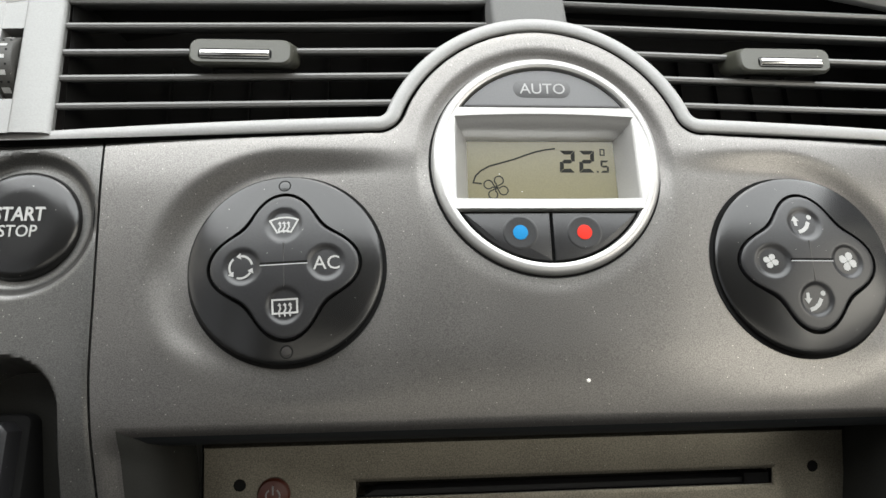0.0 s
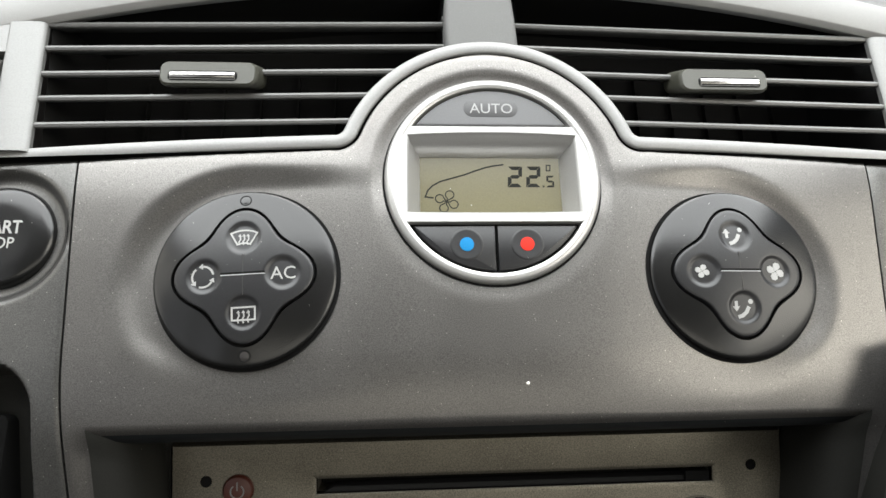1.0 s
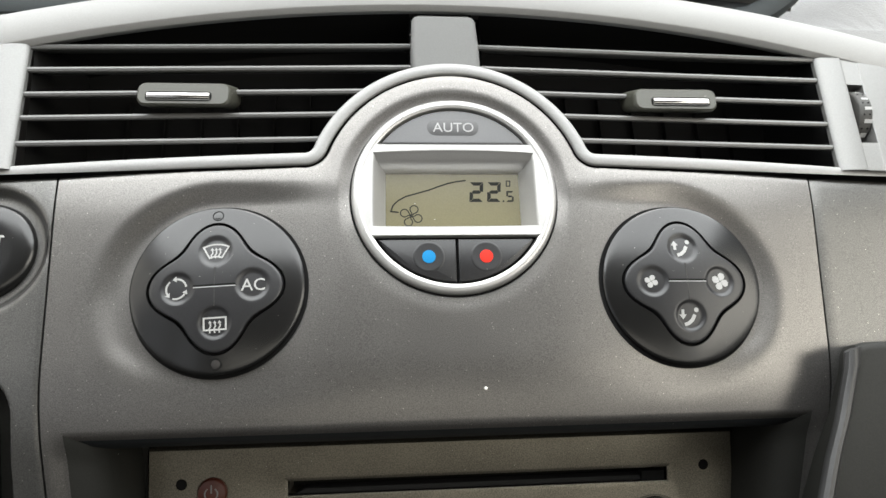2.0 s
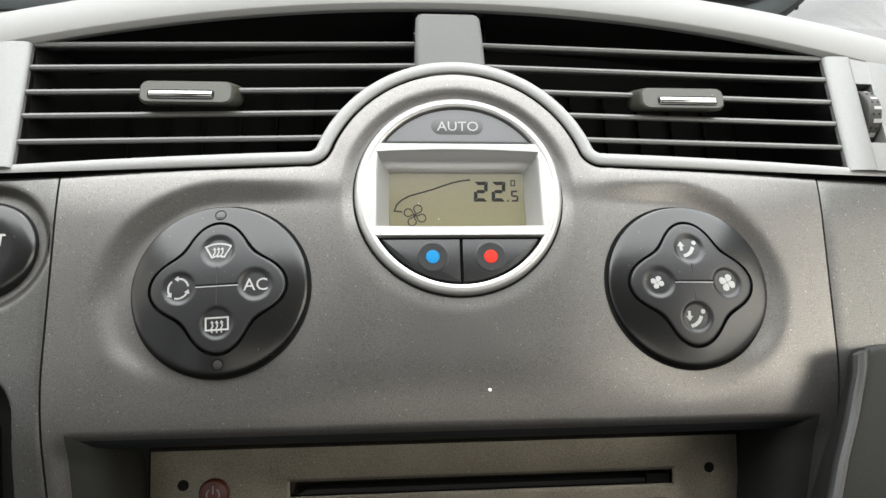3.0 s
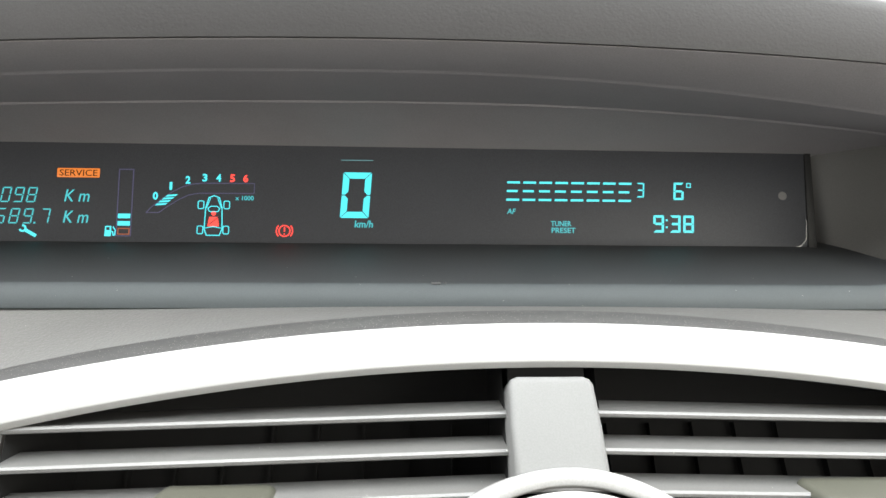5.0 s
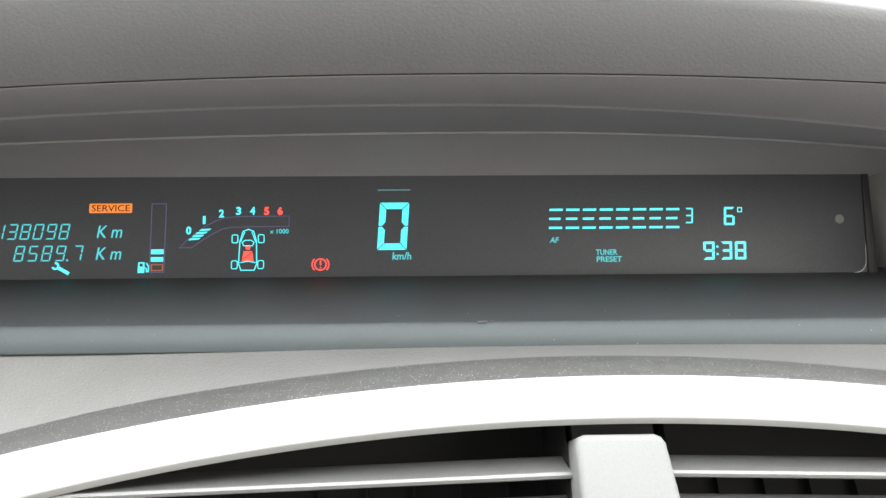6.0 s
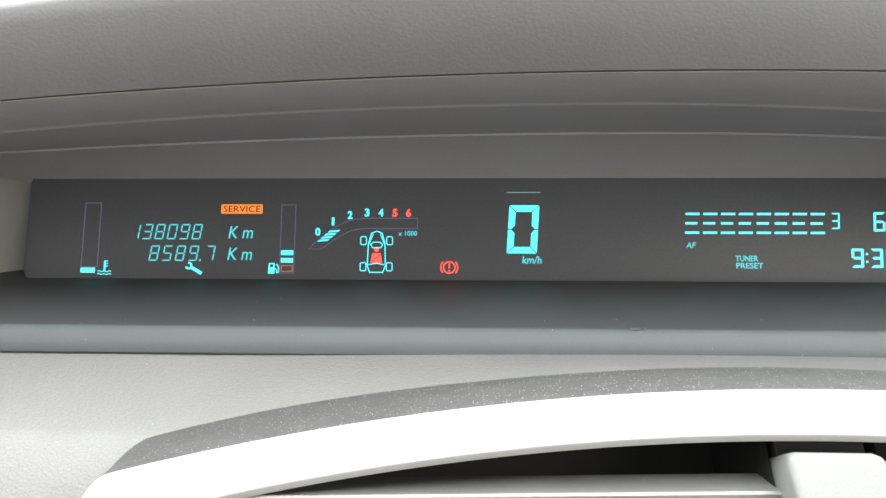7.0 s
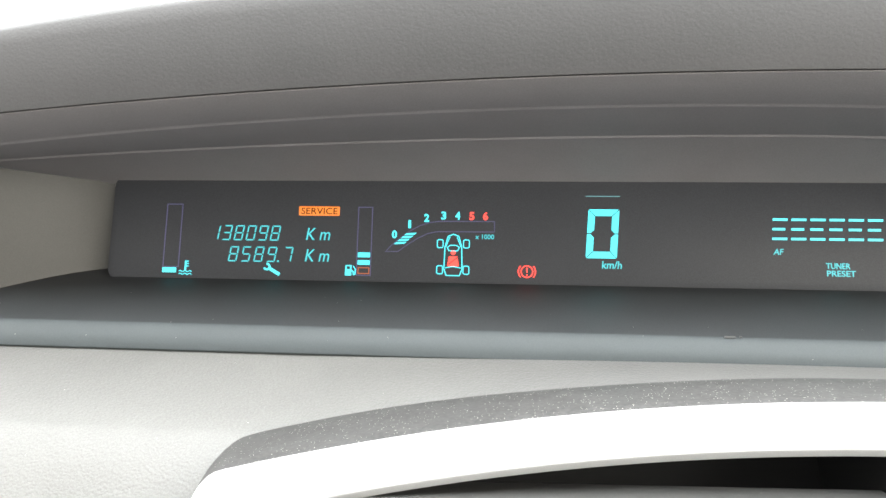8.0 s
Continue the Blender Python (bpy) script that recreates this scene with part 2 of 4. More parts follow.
def stroke(pts, width, z0, z1, closed=False, bm=None):
    """A flat raised line along points."""
    bm = bm or bmesh.new()
    n = len(pts)
    left, right = [], []
    for i in range(n):
        p = Vector(pts[i])
        a = Vector(pts[i - 1]) if (i or closed) else p
        b = Vector(pts[(i + 1) % n]) if (i < n - 1 or closed) else p
        e = (p - a).normalized() if (p - a).length > 1e-9 else (b - p).normalized()
        f = (b - p).normalized() if (b - p).length > 1e-9 else e
        m = Vector((-(e + f).y, (e + f).x))
        m = m.normalized() if m.length > 1e-6 else Vector((-e.y, e.x))
        k = width / 2 / max(0.45, m.dot(Vector((-f.y, f.x))))
        left.append(p + m * k)
        right.append(p - m * k)
    loops = [[(*l, z0), (*l, z1), (*r, z1), (*r, z0)] for l, r in zip(left, right)]
    if closed:
        loops.append(loops[0])
    return loft(loops, cap0=not closed, cap1=not closed, bm=bm)


def poly(pts, z0, z1, bm=None):
    return loft([[(x, y, z0) for x, y in pts], [(x, y, z1) for x, y in pts]], cap0=True, cap1=True, bm=bm)


def box(x0, y0, z0, x1, y1, z1, bm=None):
    return poly([(x0, y0), (x1, y0), (x1, y1), (x0, y1)], z0, z1, bm)


def arc(cx, cy, r, a0, a1, n=12):
    return [(cx + r * math.cos(radians(a0 + (a1 - a0) * k / n)), cy + r * math.sin(radians(a0 + (a1 - a0) * k / n))) for k in range(n + 1)]


def words(text, height, x0, x1, y0, z, material, parent, name="lettering", shear=0.0, bold=0.0, label=""):
    """Raised lettering that fills x0 to x1 in width and starts at the base line y0."""
    cu = bpy.data.curves.new(name, "FONT")
    cu.body, cu.size, cu.shear, cu.extrude, cu.offset, cu.resolution_u = text, 1.0, shear, 0.02, bold, 3
    tmp = bpy.data.objects.new(name, cu)
    scene.collection.objects.link(tmp)
    bpy.context.view_layer.update()
    me = bpy.data.meshes.new_from_object(tmp.evaluated_get(bpy.context.evaluated_depsgraph_get()))
    bpy.data.objects.remove(tmp)
    xs, ys = [v.co.x for v in me.vertices], [v.co.y for v in me.vertices]
    kx, ky = (x1 - x0) / (max(xs) - min(xs)), height / (max(ys) - min(ys))
    lx, ly = min(xs), min(ys)
    for v in me.vertices:
        v.co = ((x0 + (v.co.x - lx) * kx) / 1000, (y0 + (v.co.y - ly) * ky) / 1000, (z + (v.co.z + 0.02) * 3) / 1000)
    me.name = name
    me.materials.clear()
    me.materials.append(material)
    ob = new(name, me)
    ob.parent = parent
    return tagged(ob, label)


SEGMENTS = {"0": "abcdef", "1": "bc", "2": "abged", "3": "abgcd", "5": "afgcd", "6": "afgedc", "7": "abc", "8": "abcdefg", "9": "abcdfg"}


def digit(ch, x, y, w, h, t, slant, z0, z1, gap=0.12, bm=None):
    """A seven-segment figure, lower left corner at x, y."""
    bm = bm or bmesh.new()
    m, g, s = h / 2, gap, t / 2
    def put(pts):
        poly([(x + px + slant * py, y + py) for px, py in pts], z0, z1, bm)
    shapes = {
        "a": [(g, h), (t + g, h - t), (w - t - g, h - t), (w - g, h)],
        "d": [(g, 0), (w - g, 0), (w - t - g, t), (t + g, t)],
        "f": [(0, h - g), (0, m + g), (s, m + g), (t, m + s + g), (t, h - t - g)],
        "e": [(0, g), (t, t + g), (t, m - s - g), (s, m - g), (0, m - g)],
        "b": [(w, h - g), (w - t, h - t - g), (w - t, m + s + g), (w - s, m + g), (w, m + g)],
        "c": [(w, g), (w, m - g), (w - s, m - g), (w - t, m - s - g), (w - t, t + g)],
        "g": [(s + g, m), (t + g, m - s), (w - t - g, m - s), (w - s - g, m), (w - t - g, m + s), (t + g, m + s)]}
    for key in SEGMENTS[ch]:
        put(shapes[key])
    return bm


def smooth(x):
    x = min(1.0, max(0.0, x))
    return x * x * (3 - 2 * x)


# ---- axes of the dashboard ----
PANEL = pose(0, 0.012, 0.017, 53, 0, 0)          # x right, y up the slope, z out of the panel
RADIO_AT = pose(0, -0.0105, -0.069, 65, 0, 0)
DISPLAY_AT = pose(0, 0.159, 0.0785, 70.7, 0, 0)
MID = 0.9                                        # the middle of the panel


def top_curve(d, end=150.0):
    """The upper edge of the fascia, moved out by d: straight, round a fillet, over the arch and down again."""
    R, L, rf = 40.4 + d, 9.0 + d, 8.0 - d
    half = [(MID + R * math.sin(radians(a)), R * math.cos(radians(a))) for a in np.linspace(0, 69.4, 40)]
    half += [(MID + 45.3 - rf * math.cos(radians(a)), 17.0 - rf * math.sin(radians(a))) for a in np.linspace(22, 90, 12)]
    half += [(MID + x, L - 0.036 * (x - 45.3)) for x in np.linspace(50, end, 30)]
    return [(2 * MID - x, y) for x, y in reversed(half[1:])] + half


def top_at(u, d=0.0):
    au, R, L, rf = abs(u - MID), 40.4 + d, 9.0 + d, 8.0 - d
    if au <= 0.936 * R:
        return math.sqrt(R * R - au * au)
    if au < 45.3:
        return 17.0 - math.sqrt(max(0.0, rf * rf - (au - 45.3) ** 2))
    return L - 0.036 * (au - 45.3)


def half_width(v, sg):
    """From the middle to the seam: the driver's seam stands more upright than the passenger's."""
    return 111.5 + 0.060 * (v + 63) if sg < 0 else 108.2 + 0.095 * (v + 63)


EDGE = np.array(top_curve(0.0, 120.0))


def curl(v):
    """How far the panels turn under below the dials."""
    d = max(0.0, -47.0 - v)
    return -0.0070 * min(d, 25.0) ** 2 - 0.35 * max(0.0, d - 25.0)


def fascia_relief(u, v):
    """Height of the fascia: dished round dials and display, rolled back towards its upper edge."""
    x = u - MID
    w = -2.0 * (x / 110) ** 2 + curl(v)
    if v > -20:
        d = float(np.min(np.hypot(EDGE[:, 0] - u, EDGE[:, 1] - v)))
        w -= 0.0040 * max(0.0, 14.0 - d) ** 2
    qx, qy = abs(x) - (103.2 if x < 0 else 98.8) + 35, abs(v + 28.7) - 33.9 + 35
    sd = math.hypot(max(qx, 0), max(qy, 0)) + min(max(qx, qy), 0) - 35
    r = math.hypot(x, v)
    wide = 8.0 + 3.5 * smooth((-v - 42) / 12)
    w -= 2.0 * (1 - 0.45 * smooth((-v - 14) / 34)) * smooth((abs(x) - 24) / 44) * smooth(-sd / wide)
    w -= (0.25 + 1.0 * smooth((v + 12) / 16)) * smooth((35.8 - r) / 4.4)
    if r < 28.6:
        w -= 8.0
    return w


# ---- the setting: dashboard surfaces ----
def fascia():
    root = thing("fascia", PANEL, "grey soft-painted centre fascia with dished control field", "dashboard panel", kind="structure")
    us = sorted(set([round(a, 3) for a in np.linspace(-113.5, 113.5, 150)] + [round(sg * a, 3) for sg in (-1, 1) for a in np.linspace(34, 46, 26)]))
    us = sorted(set(us + [-107.8, 107.8, -108.8, 108.8, -110.6, 110.6, -112.4, 112.4]))

    def column(sx, lo, n, leg):
        u_top = MID + sx
        hi, col = top_at(u_top, 0.0), []
        if not leg:
            for dv, dw in ((-1.6, -1.7), (-0.9, -0.7)):
                col.append((MID + sx * (1 + (half_width(lo, sx) / 113.5 - 1) * min(1.0, max(0.0, (abs(sx) - 46) / 54))), lo + dv, fascia_relief(u_top, lo) + dw))
        for k in range(n + 1):
            v = lo + (hi - lo) * k / n
            q = half_width(v, sx) / 113.5
            near = min(1.0, max(0.0, (abs(sx) - 46) / 54))
            u = MID + sx * (1 + (q - 1) * near)
            edge = min(hi - v, 1.6)
            w = fascia_relief(u, v) - 0.5 * (1 - edge / 1.6) ** 2
            if leg and v < -66:
                w -= 1.2 * (1 - smooth((abs(sx) - 107.8) / 5.0)) * smooth((-66 - v) / 7.0)
            col.append((u, v, w))
        col.append((col[-1][0], hi, fascia_relief(u_top, hi) - 8))
        return col

    bm = loft([column(sx, -66.0, 76, False) for sx in us if abs(sx) <= 107.81], closed=False)
    # underside kept apart from the skin so its colour can carry the shade
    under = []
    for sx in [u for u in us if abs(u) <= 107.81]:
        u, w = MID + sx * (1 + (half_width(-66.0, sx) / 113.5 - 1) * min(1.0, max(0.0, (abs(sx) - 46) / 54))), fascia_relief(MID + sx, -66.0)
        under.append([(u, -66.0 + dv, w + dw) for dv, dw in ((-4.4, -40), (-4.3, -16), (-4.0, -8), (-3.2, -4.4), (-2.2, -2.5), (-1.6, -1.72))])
    cheeks = []
    # legs of the fascia beside the radio bay, with a slanting cheek towards the radio
    for sg in (-1, 1):
        side = [sx for sx in us if sg * sx >= 107.79]
        side.sort(key=abs)
        leg = [column(sx, -112.0, 90, True) for sx in side]
        low = [p for p in leg[0] if p[1] < -65.5]
        cheeks.append(bmesh.new())
        loft([[(x - sg * d, v - 0.38 * d, w - e) for x, v, w in low] for d, e in ((9.4, 26), (9.1, 14), (8.2, 8.2), (6.6, 4.9), (4.4, 2.3), (2.1, 0.8), (0, 0))], closed=False, bm=cheeks[-1])
        leg.append([(x, v, w - 8) for x, v, w in leg[-1]])
        loft(leg, closed=False, bm=bm)
    part("fascia_skin", bm, FASCIA, root)
    part("lower_lip", loft(under, closed=False), SHADEDLIP, root, "rolled lower edge of the fascia, its shade put into the colour")
    for cheek in cheeks:
        part("bay_cheek", cheek, BAY, root, "dark olive curved cheek beside the radio")
    for sg in (-1, 1):
        seam = [[(MID + sg * (half_width(v, sg) + d), v, -3.2 + curl(v) - 0.0040 * max(0.0, 8 + v) ** 2) for v in np.linspace(-112, 5, 20)] for d in (-1.0, 2.0)]
        part("seam_gap", loft(seam, closed=False), GAP, root, "narrow black seam")
    return root


def driver_fascia():
    root = thing("driver_fascia", PANEL, "grey moulded fascia with starter and key card recess", "dashboard panel", kind="structure")
    loops = []
    for k in range(111):
        s = k / 110
        col = []
        for j in range(141):
            v = -105 + (6.2 + 105) * j / 140
            inner = MID - half_width(max(v, -110), -1) - 0.8
            u = inner - 0.0 - 75 * s ** 1.0
            w = (-2.0 * ((u - MID) / 110) ** 2 if u > -140 else -3.2) + curl(v) - 0.0040 * max(0.0, 7.8 + v) ** 2
            r = math.hypot(u + 133.3, v + 15.3)
            w -= 3.0 * smooth((19.4 - r) / 3.4)
            # the key card recess, round-topped
            qx, qy = abs(u + 133.0) - 15 + 14, (v + 105) - 57.0 + 14
            sd = math.hypot(max(qx, 0), max(qy, 0)) + min(max(qx, qy), 0) - 14
            w -= 17.0 * smooth(-sd / 4.6)
            edge = min((inner - u), 1.2, 6.2 - v)
            w -= 0.3 * (1 - max(0, edge) / 1.2) ** 2
            col.append((u, v, w))
        col.append((col[-1][0], 6.2, -10))
        loops.append(col)
    loops.insert(0, [(x, y, z - 8) for x, y, z in loops[0]])
    part("fascia_skin", loft(loops, closed=False), SIDE_FASCIA, root)
    return root


def passenger_fascia():
    root = thing("passenger_fascia", PANEL, "plain grey moulded fascia before the passenger seat", "dashboard panel", kind="structure")
    loops = []
    for k in range(41):
        s = k / 40
        col = []
        for j in range(61):
            v = -105 + (5.9 + 105) * j / 60
            inner = MID + half_width(max(v, -110), 1) + 0.8
            u = inner + 75 * s
            w = max(-3.2, -2.0 * ((u - MID) / 110) ** 2) + curl(v) - 0.0040 * max(0.0, 8.1 + v) ** 2
            edge = min(u - inner, 1.2, 5.9 - v)
            w -= 0.3 * (1 - max(0, edge) / 1.2) ** 2
            col.append((u, v, w))
        col.append((col[-1][0], 5.9, -10))
        loops.append(col)
    loops.insert(0, [(x, y, z - 8) for x, y, z in loops[0]])
    part("fascia_skin", loft(loops, closed=False), SIDE_FASCIA, root)
    return root


def lower_trim():
    """Thin silver moulding along the top of the fascia and over the arch."""
    loops = [[(x, y, w) for x, y in top_curve(d)] for d, w in ((0.85, -8), (0.87, -1.9), (1.05, -1.4), (1.45, -1.1), (3.0, -0.95), (4.2, -1.0), (4.7, -1.3), (5.05, -2.0), (5.1, -9))]
    for loop in loops:
        for i, (x, y, w) in enumerate(loop):
            loop[i] = (x, y, w - 2.0 * (max(0, abs(x - MID) - 45) / 65) ** 2)
    solid("lower_trim", loft(loops, closed=False), LOWTRIM, PANEL, "satin silver moulding that arches over the climate display", "trim", "structure")
    gap = loft([[(x, y, w) for x, y in top_curve(d)] for d, w in ((-0.3, -2.4), (-0.2, -6.5), (0.82, -6.5), (0.82, -1.8))], closed=False)
    solid("shadow_gap", gap, GAP, PANEL, "narrow black gap between fascia and silver moulding", "trim", "structure")


def arch_v(u):
    return 70.3 - 17.8 * ((u - MID) / 154) ** 2


def upper_trim():
    """Broad silver arch over the vents: a bright face and a dusty dark strip behind it."""
    path = []
    for k in range(-60, 61):
        u = MID + 163 * k / 60
        path.append((u, arch_v(u), -8.8 - 3.0 * ((u - MID) / 134) ** 2))
    def ends(sg):
        u0, v0, w0 = path[-1] if sg > 0 else path[0]
        pts, a0 = [], math.atan2(-0.234, 1.0)
        x, y, a = u0, v0, a0
        for k in range(14):
            a -= radians(6.3)
            x += sg * 0.5 * math.cos(a)
            y += 0.5 * math.sin(a)
            pts.append((x, y, w0 - 0.25 * k))
        for k in range(1, 8):
            pts.append((x + sg * k * 9 * math.cos(a), y + k * 9 * math.sin(a), w0 - 3.4 - 0.2 * k))
        return pts
    full = list(reversed(ends(-1))) + path + ends(1)
    face = [(1.6, -3.4), (-0.1, -0.2), (-0.35, 0.8), (-0.05, 1.4), (0.65, 2.3), (0.8, 2.5), (1.05, 2.65), (5.5, 3.45), (9.6, 3.7), (10.5, 3.5), (10.9, 2.7), (11.0, 1.2)]
    back = [(11.0, 1.3), (11.4, 0.9), (13.5, -3.0), (17.0, -10.5), (20.3, -16.6), (20.6, -17.8), (20.0, -24)]
    def sweep(profile):
        loops = []
        for o, dw in profile:
            loop = []
            for i, (u, v, w) in enumerate(full):
                a, b = full[max(0, i - 1)], full[min(len(full) - 1, i + 1)]
                t = Vector((b[0] - a[0], b[1] - a[1])).normalized()
                q = min(abs(u - MID), 165.0)
                k = 1 + 0.20 * smooth((q - 60) / 80) if o > 11 else 1.0
                oo = 11 + (o - 11) * k if o > 11 else o - 0.7 * (q / 154) ** 2 * (1 - o / 11)
                turn = smooth((abs(u - MID) - 163.5) / 5.0) if i < 21 or i >= len(full) - 21 else 0.0
                if i < 7 or i >= len(full) - 7:
                    turn = 1.0
                face_k, strip_k = 1 - 0.55 * turn, 1 - 0.2 * turn
                if o > 11:
                    oo, drop = 11 * face_k + (oo - 11) * strip_k, 2.7 + (dw - 2.7) * k * strip_k
                else:
                    oo, drop = oo * face_k, dw
                loop.append((u - t.y * oo, v + t.x * oo, w + drop))
            loops.append(loop)
        return loft(loops, closed=False)
    root = thing("upper_trim", PANEL, "broad satin silver arch above the air vents", "trim", kind="structure")
    part("trim_face", sweep(face), SILVER, root)
    part("trim_strip", sweep(back), STRIP, root, "dusty dark grey strip behind the silver arch")


def dash_pad():
    """Grained pad between the silver arch and the display lip, falling away to both sides."""
    loops = []
    across = [600 * (abs(k) / 80) ** 1.25 * (1 if k >= 0 else -1) for k in range(-80, 81)]
    across = sorted([x for x in across if not 160 < abs(x - MID) < 176] + [MID + sg * a for sg in (-1, 1) for a in (161, 164, 166.5, 168.5, 171, 175)])
    for x in across:
        u = max(-164.0, min(164.0, x - MID))
        k2 = 1 + 0.20 * smooth((abs(u) - 60) / 80)
        v = arch_v(u + MID) + 11 + 8.8 * k2
        w = -8.8 - 3.0 * (u / 134) ** 2 + 2.7 - 20.0 * k2
        cy, cz = 12.0 + 0.602 * v - 0.799 * w, 17.0 + 0.799 * v + 0.602 * w
        past = smooth((abs(x - MID) - 165.5) / 4.0)
        fy = cy + (24.0 - cy) * past
        tilt = (65.0 - cz) / (118 - cy)
        row = []
        for y in [fy + (cy - fy) * j / 16 for j in range(16)] + [cy + (118 - cy) * j / 26 for j in range(27)]:
            d = max(0.0, cy + 2 - y)
            z = cz - (cy - y) * tilt - 0.028 * min(d, 16.0) ** 2 - 0.9 * max(0.0, d - 16.0)
            row.append((x, y, z - 1.0 * math.sin(math.pi * max(0.0, (y - cy) / (118 - cy)))))
        x0, y0, z0 = row[0]
        row = [(x0, y0 + 1, z0 - 5), (x0, y0 - 0.4, z0 - 1.5)] + row
        far = smooth((abs(x + 70) - 250) / 60)
        row += [(x, 125, 64.5), (x, 160, 63 + 22 * far), (x, 260, 62 + 30 * far), (x, 700, 70)]
        loops.append(row)
    solid("dash_pad", loft(loops, closed=False), PADSKIN, Matrix(), "grained grey dashboard pad lit by the windscreen", "dashboard", "structure")


LEFT_END, RIGHT_END, LIP_Z = -312.0, 165.0, 72.8


def lip_path(o):
    """The lip of the display well, moved out by o: along the bottom and up round both ends."""
    pts = []
    r = 27.0
    pts += [(LEFT_END - o, z) for z in (130, 118, 108)]
    pts += [(LEFT_END + r + (r + o) * math.cos(radians(a)), LIP_Z + r + (r + o) * math.sin(radians(a))) for a in np.linspace(180, 270, 14)]
    pts += [(x, LIP_Z - o) for x in np.linspace(LEFT_END + r + 10, RIGHT_END - 45, 40)]
    r = 33.0
    pts += [(RIGHT_END - r + (r + o) * math.cos(radians(a)), LIP_Z + r + (r + o) * math.sin(radians(a))) for a in np.linspace(270, 360, 14)]
    pts += [(RIGHT_END + o, z) for z in (108, 116, 124)]
    return pts


def display_well():
    lip = loft([[(x, y, z) for x, z in lip_path(o)] for o, y in ((2.8, 121), (0.4, 119.2), (0.7, 118.4), (1.6, 117.2), (3.7, 115.4), (6.0, 114.3), (8.0, 114.2), (10.5, 116.5), (13.0, 120.5), (14.0, 128.0))], closed=False)
    lip = solid("display_lip", lip, LIP, Matrix(), "smooth blue-grey lip in front of the display well", "trim", "structure")
    nick = stroke([(-29.2, 118.3), (-28.0, 118.1), (-26.9, 118.35), (-25.9, 118.2)], 0.35, 72.6, 73.1)
    stroke([(-24.6, 118.4), (-23.9, 118.2)], 0.3, 72.6, 73.1, bm=nick)
    part("scuff", nick, SENSOR, lip, "small pale scuff on the edge of the lip")
    floor = loft([[(x, y, z) for x in np.linspace(LEFT_END + 4, RIGHT_END - 4, 40)] for y, z in ((118.6, 72.2), (124, 73.4), (140, 75.6), (158, 77.4), (175, 78.5))], closed=False)
    solid("well_floor", floor, FLOORBLACK, Matrix(), "dull black floor of the display well", "dashboard", "structure")
    for name, xa, xb in (("well_wall_left", -263.0, LEFT_END), ("well_wall_right", 136.4, RIGHT_END)):
        loops = []
        for s in np.linspace(0, 1, 12):
            x, y = xa + (xb - xa) * s, 171 - 50 * s ** 1.6
            lean = 0.10 * s if xb > 0 else 0.0
            loops.append([(x + lean * (z - 84), y + 0.12 * (z - 90), z) for z in (72, 80, 90, 100, 110, 120, 136)])
        solid(name, loft(loops, closed=False), ENDWALL, Matrix(), "olive-grey end wall of the display well", "dashboard", "structure")


def hood_profile(x):
    """Heights of the hood's ridges above x, from the glass to the rim."""
    def bow(z, xa, left, right):
        d = (x - xa) / 1000
        return z - (left if d < 0 else right) * d * d * 1000
    return bow(134.3, -20, 0.118, 0.31), bow(143.6, -40, 0.22, 0.40), bow(151.2, -25, 0.195, 0.23), bow(179.5, -65, 0.38, 0.42)


def hood():
    lining, skin = [], []
    for x in np.linspace(LEFT_END - 45, RIGHT_END + 45, 110):
        h, i, j, k = hood_profile(x)
        g = min(115.4, h - 6)
        lining.append([(x, 176, g - 4), (x, 172.5, g), (x, 144.2, h - 0.8), (x, 143.2, h - 0.45), (x, 142.7, h + 0.3), (x, 141.4, h + 0.7),
                       (x, 116.0, i - 0.6), (x, 115.2, i - 0.3), (x, 114.8, i + 0.15), (x, 113.8, i + 0.4), (x, 98.4, j - 0.4), (x, 98.1, j - 0.15), (x, 98.3, j + 0.3)])
        f = max(0.0, k - j)
        skin.append([(x, 98.4, j + 0.3), (x, 97.9, j + 0.1), (x, 97.5, j + 0.4), (x, 98.2, j + 0.22 * f), (x, 99.9, j + 0.48 * f), (x, 102.0, j + 0.74 * f),
                     (x, 103.8, j + 0.90 * f), (x, 105.6, j + 0.97 * f), (x, 109, k + 0.4), (x, 118, k + 1.6), (x, 135, k + 0.5), (x, 200, k - 14), (x, 330, k - 45), (x, 420, 62)])
    root = thing("instrument_hood", Matrix(), "grained dark grey hood arching over the instrument display", "dashboard", kind="structure")
    part("hood_lining", loft(lining, closed=False), HOODIN, root, "stepped lining with fine ridges, colour lightened in place of bounce light")
    part("hood_skin", loft(skin, closed=False), HIDE, root)


def radio_bay():
    root = thing("radio_bay", RADIO_AT, "dark olive plastic bay around the radio", "dashboard panel", kind="structure")
    part("bay_back", box(-112, -80, -14, 112, 34, -9), BAY, root)
    part("bay_frame", loft([[(x, y, z) for x, y in rounded(*q, 2)] for q, z in (((-104, -80, 104, 20), -0.4), ((-103, -79, 103, 19), -0.6), ((-93.9, -66, 93.9, 11.8), -1.2), ((-93.7, -65.8, 93.7, 11.6), -9))]), BAY, root)


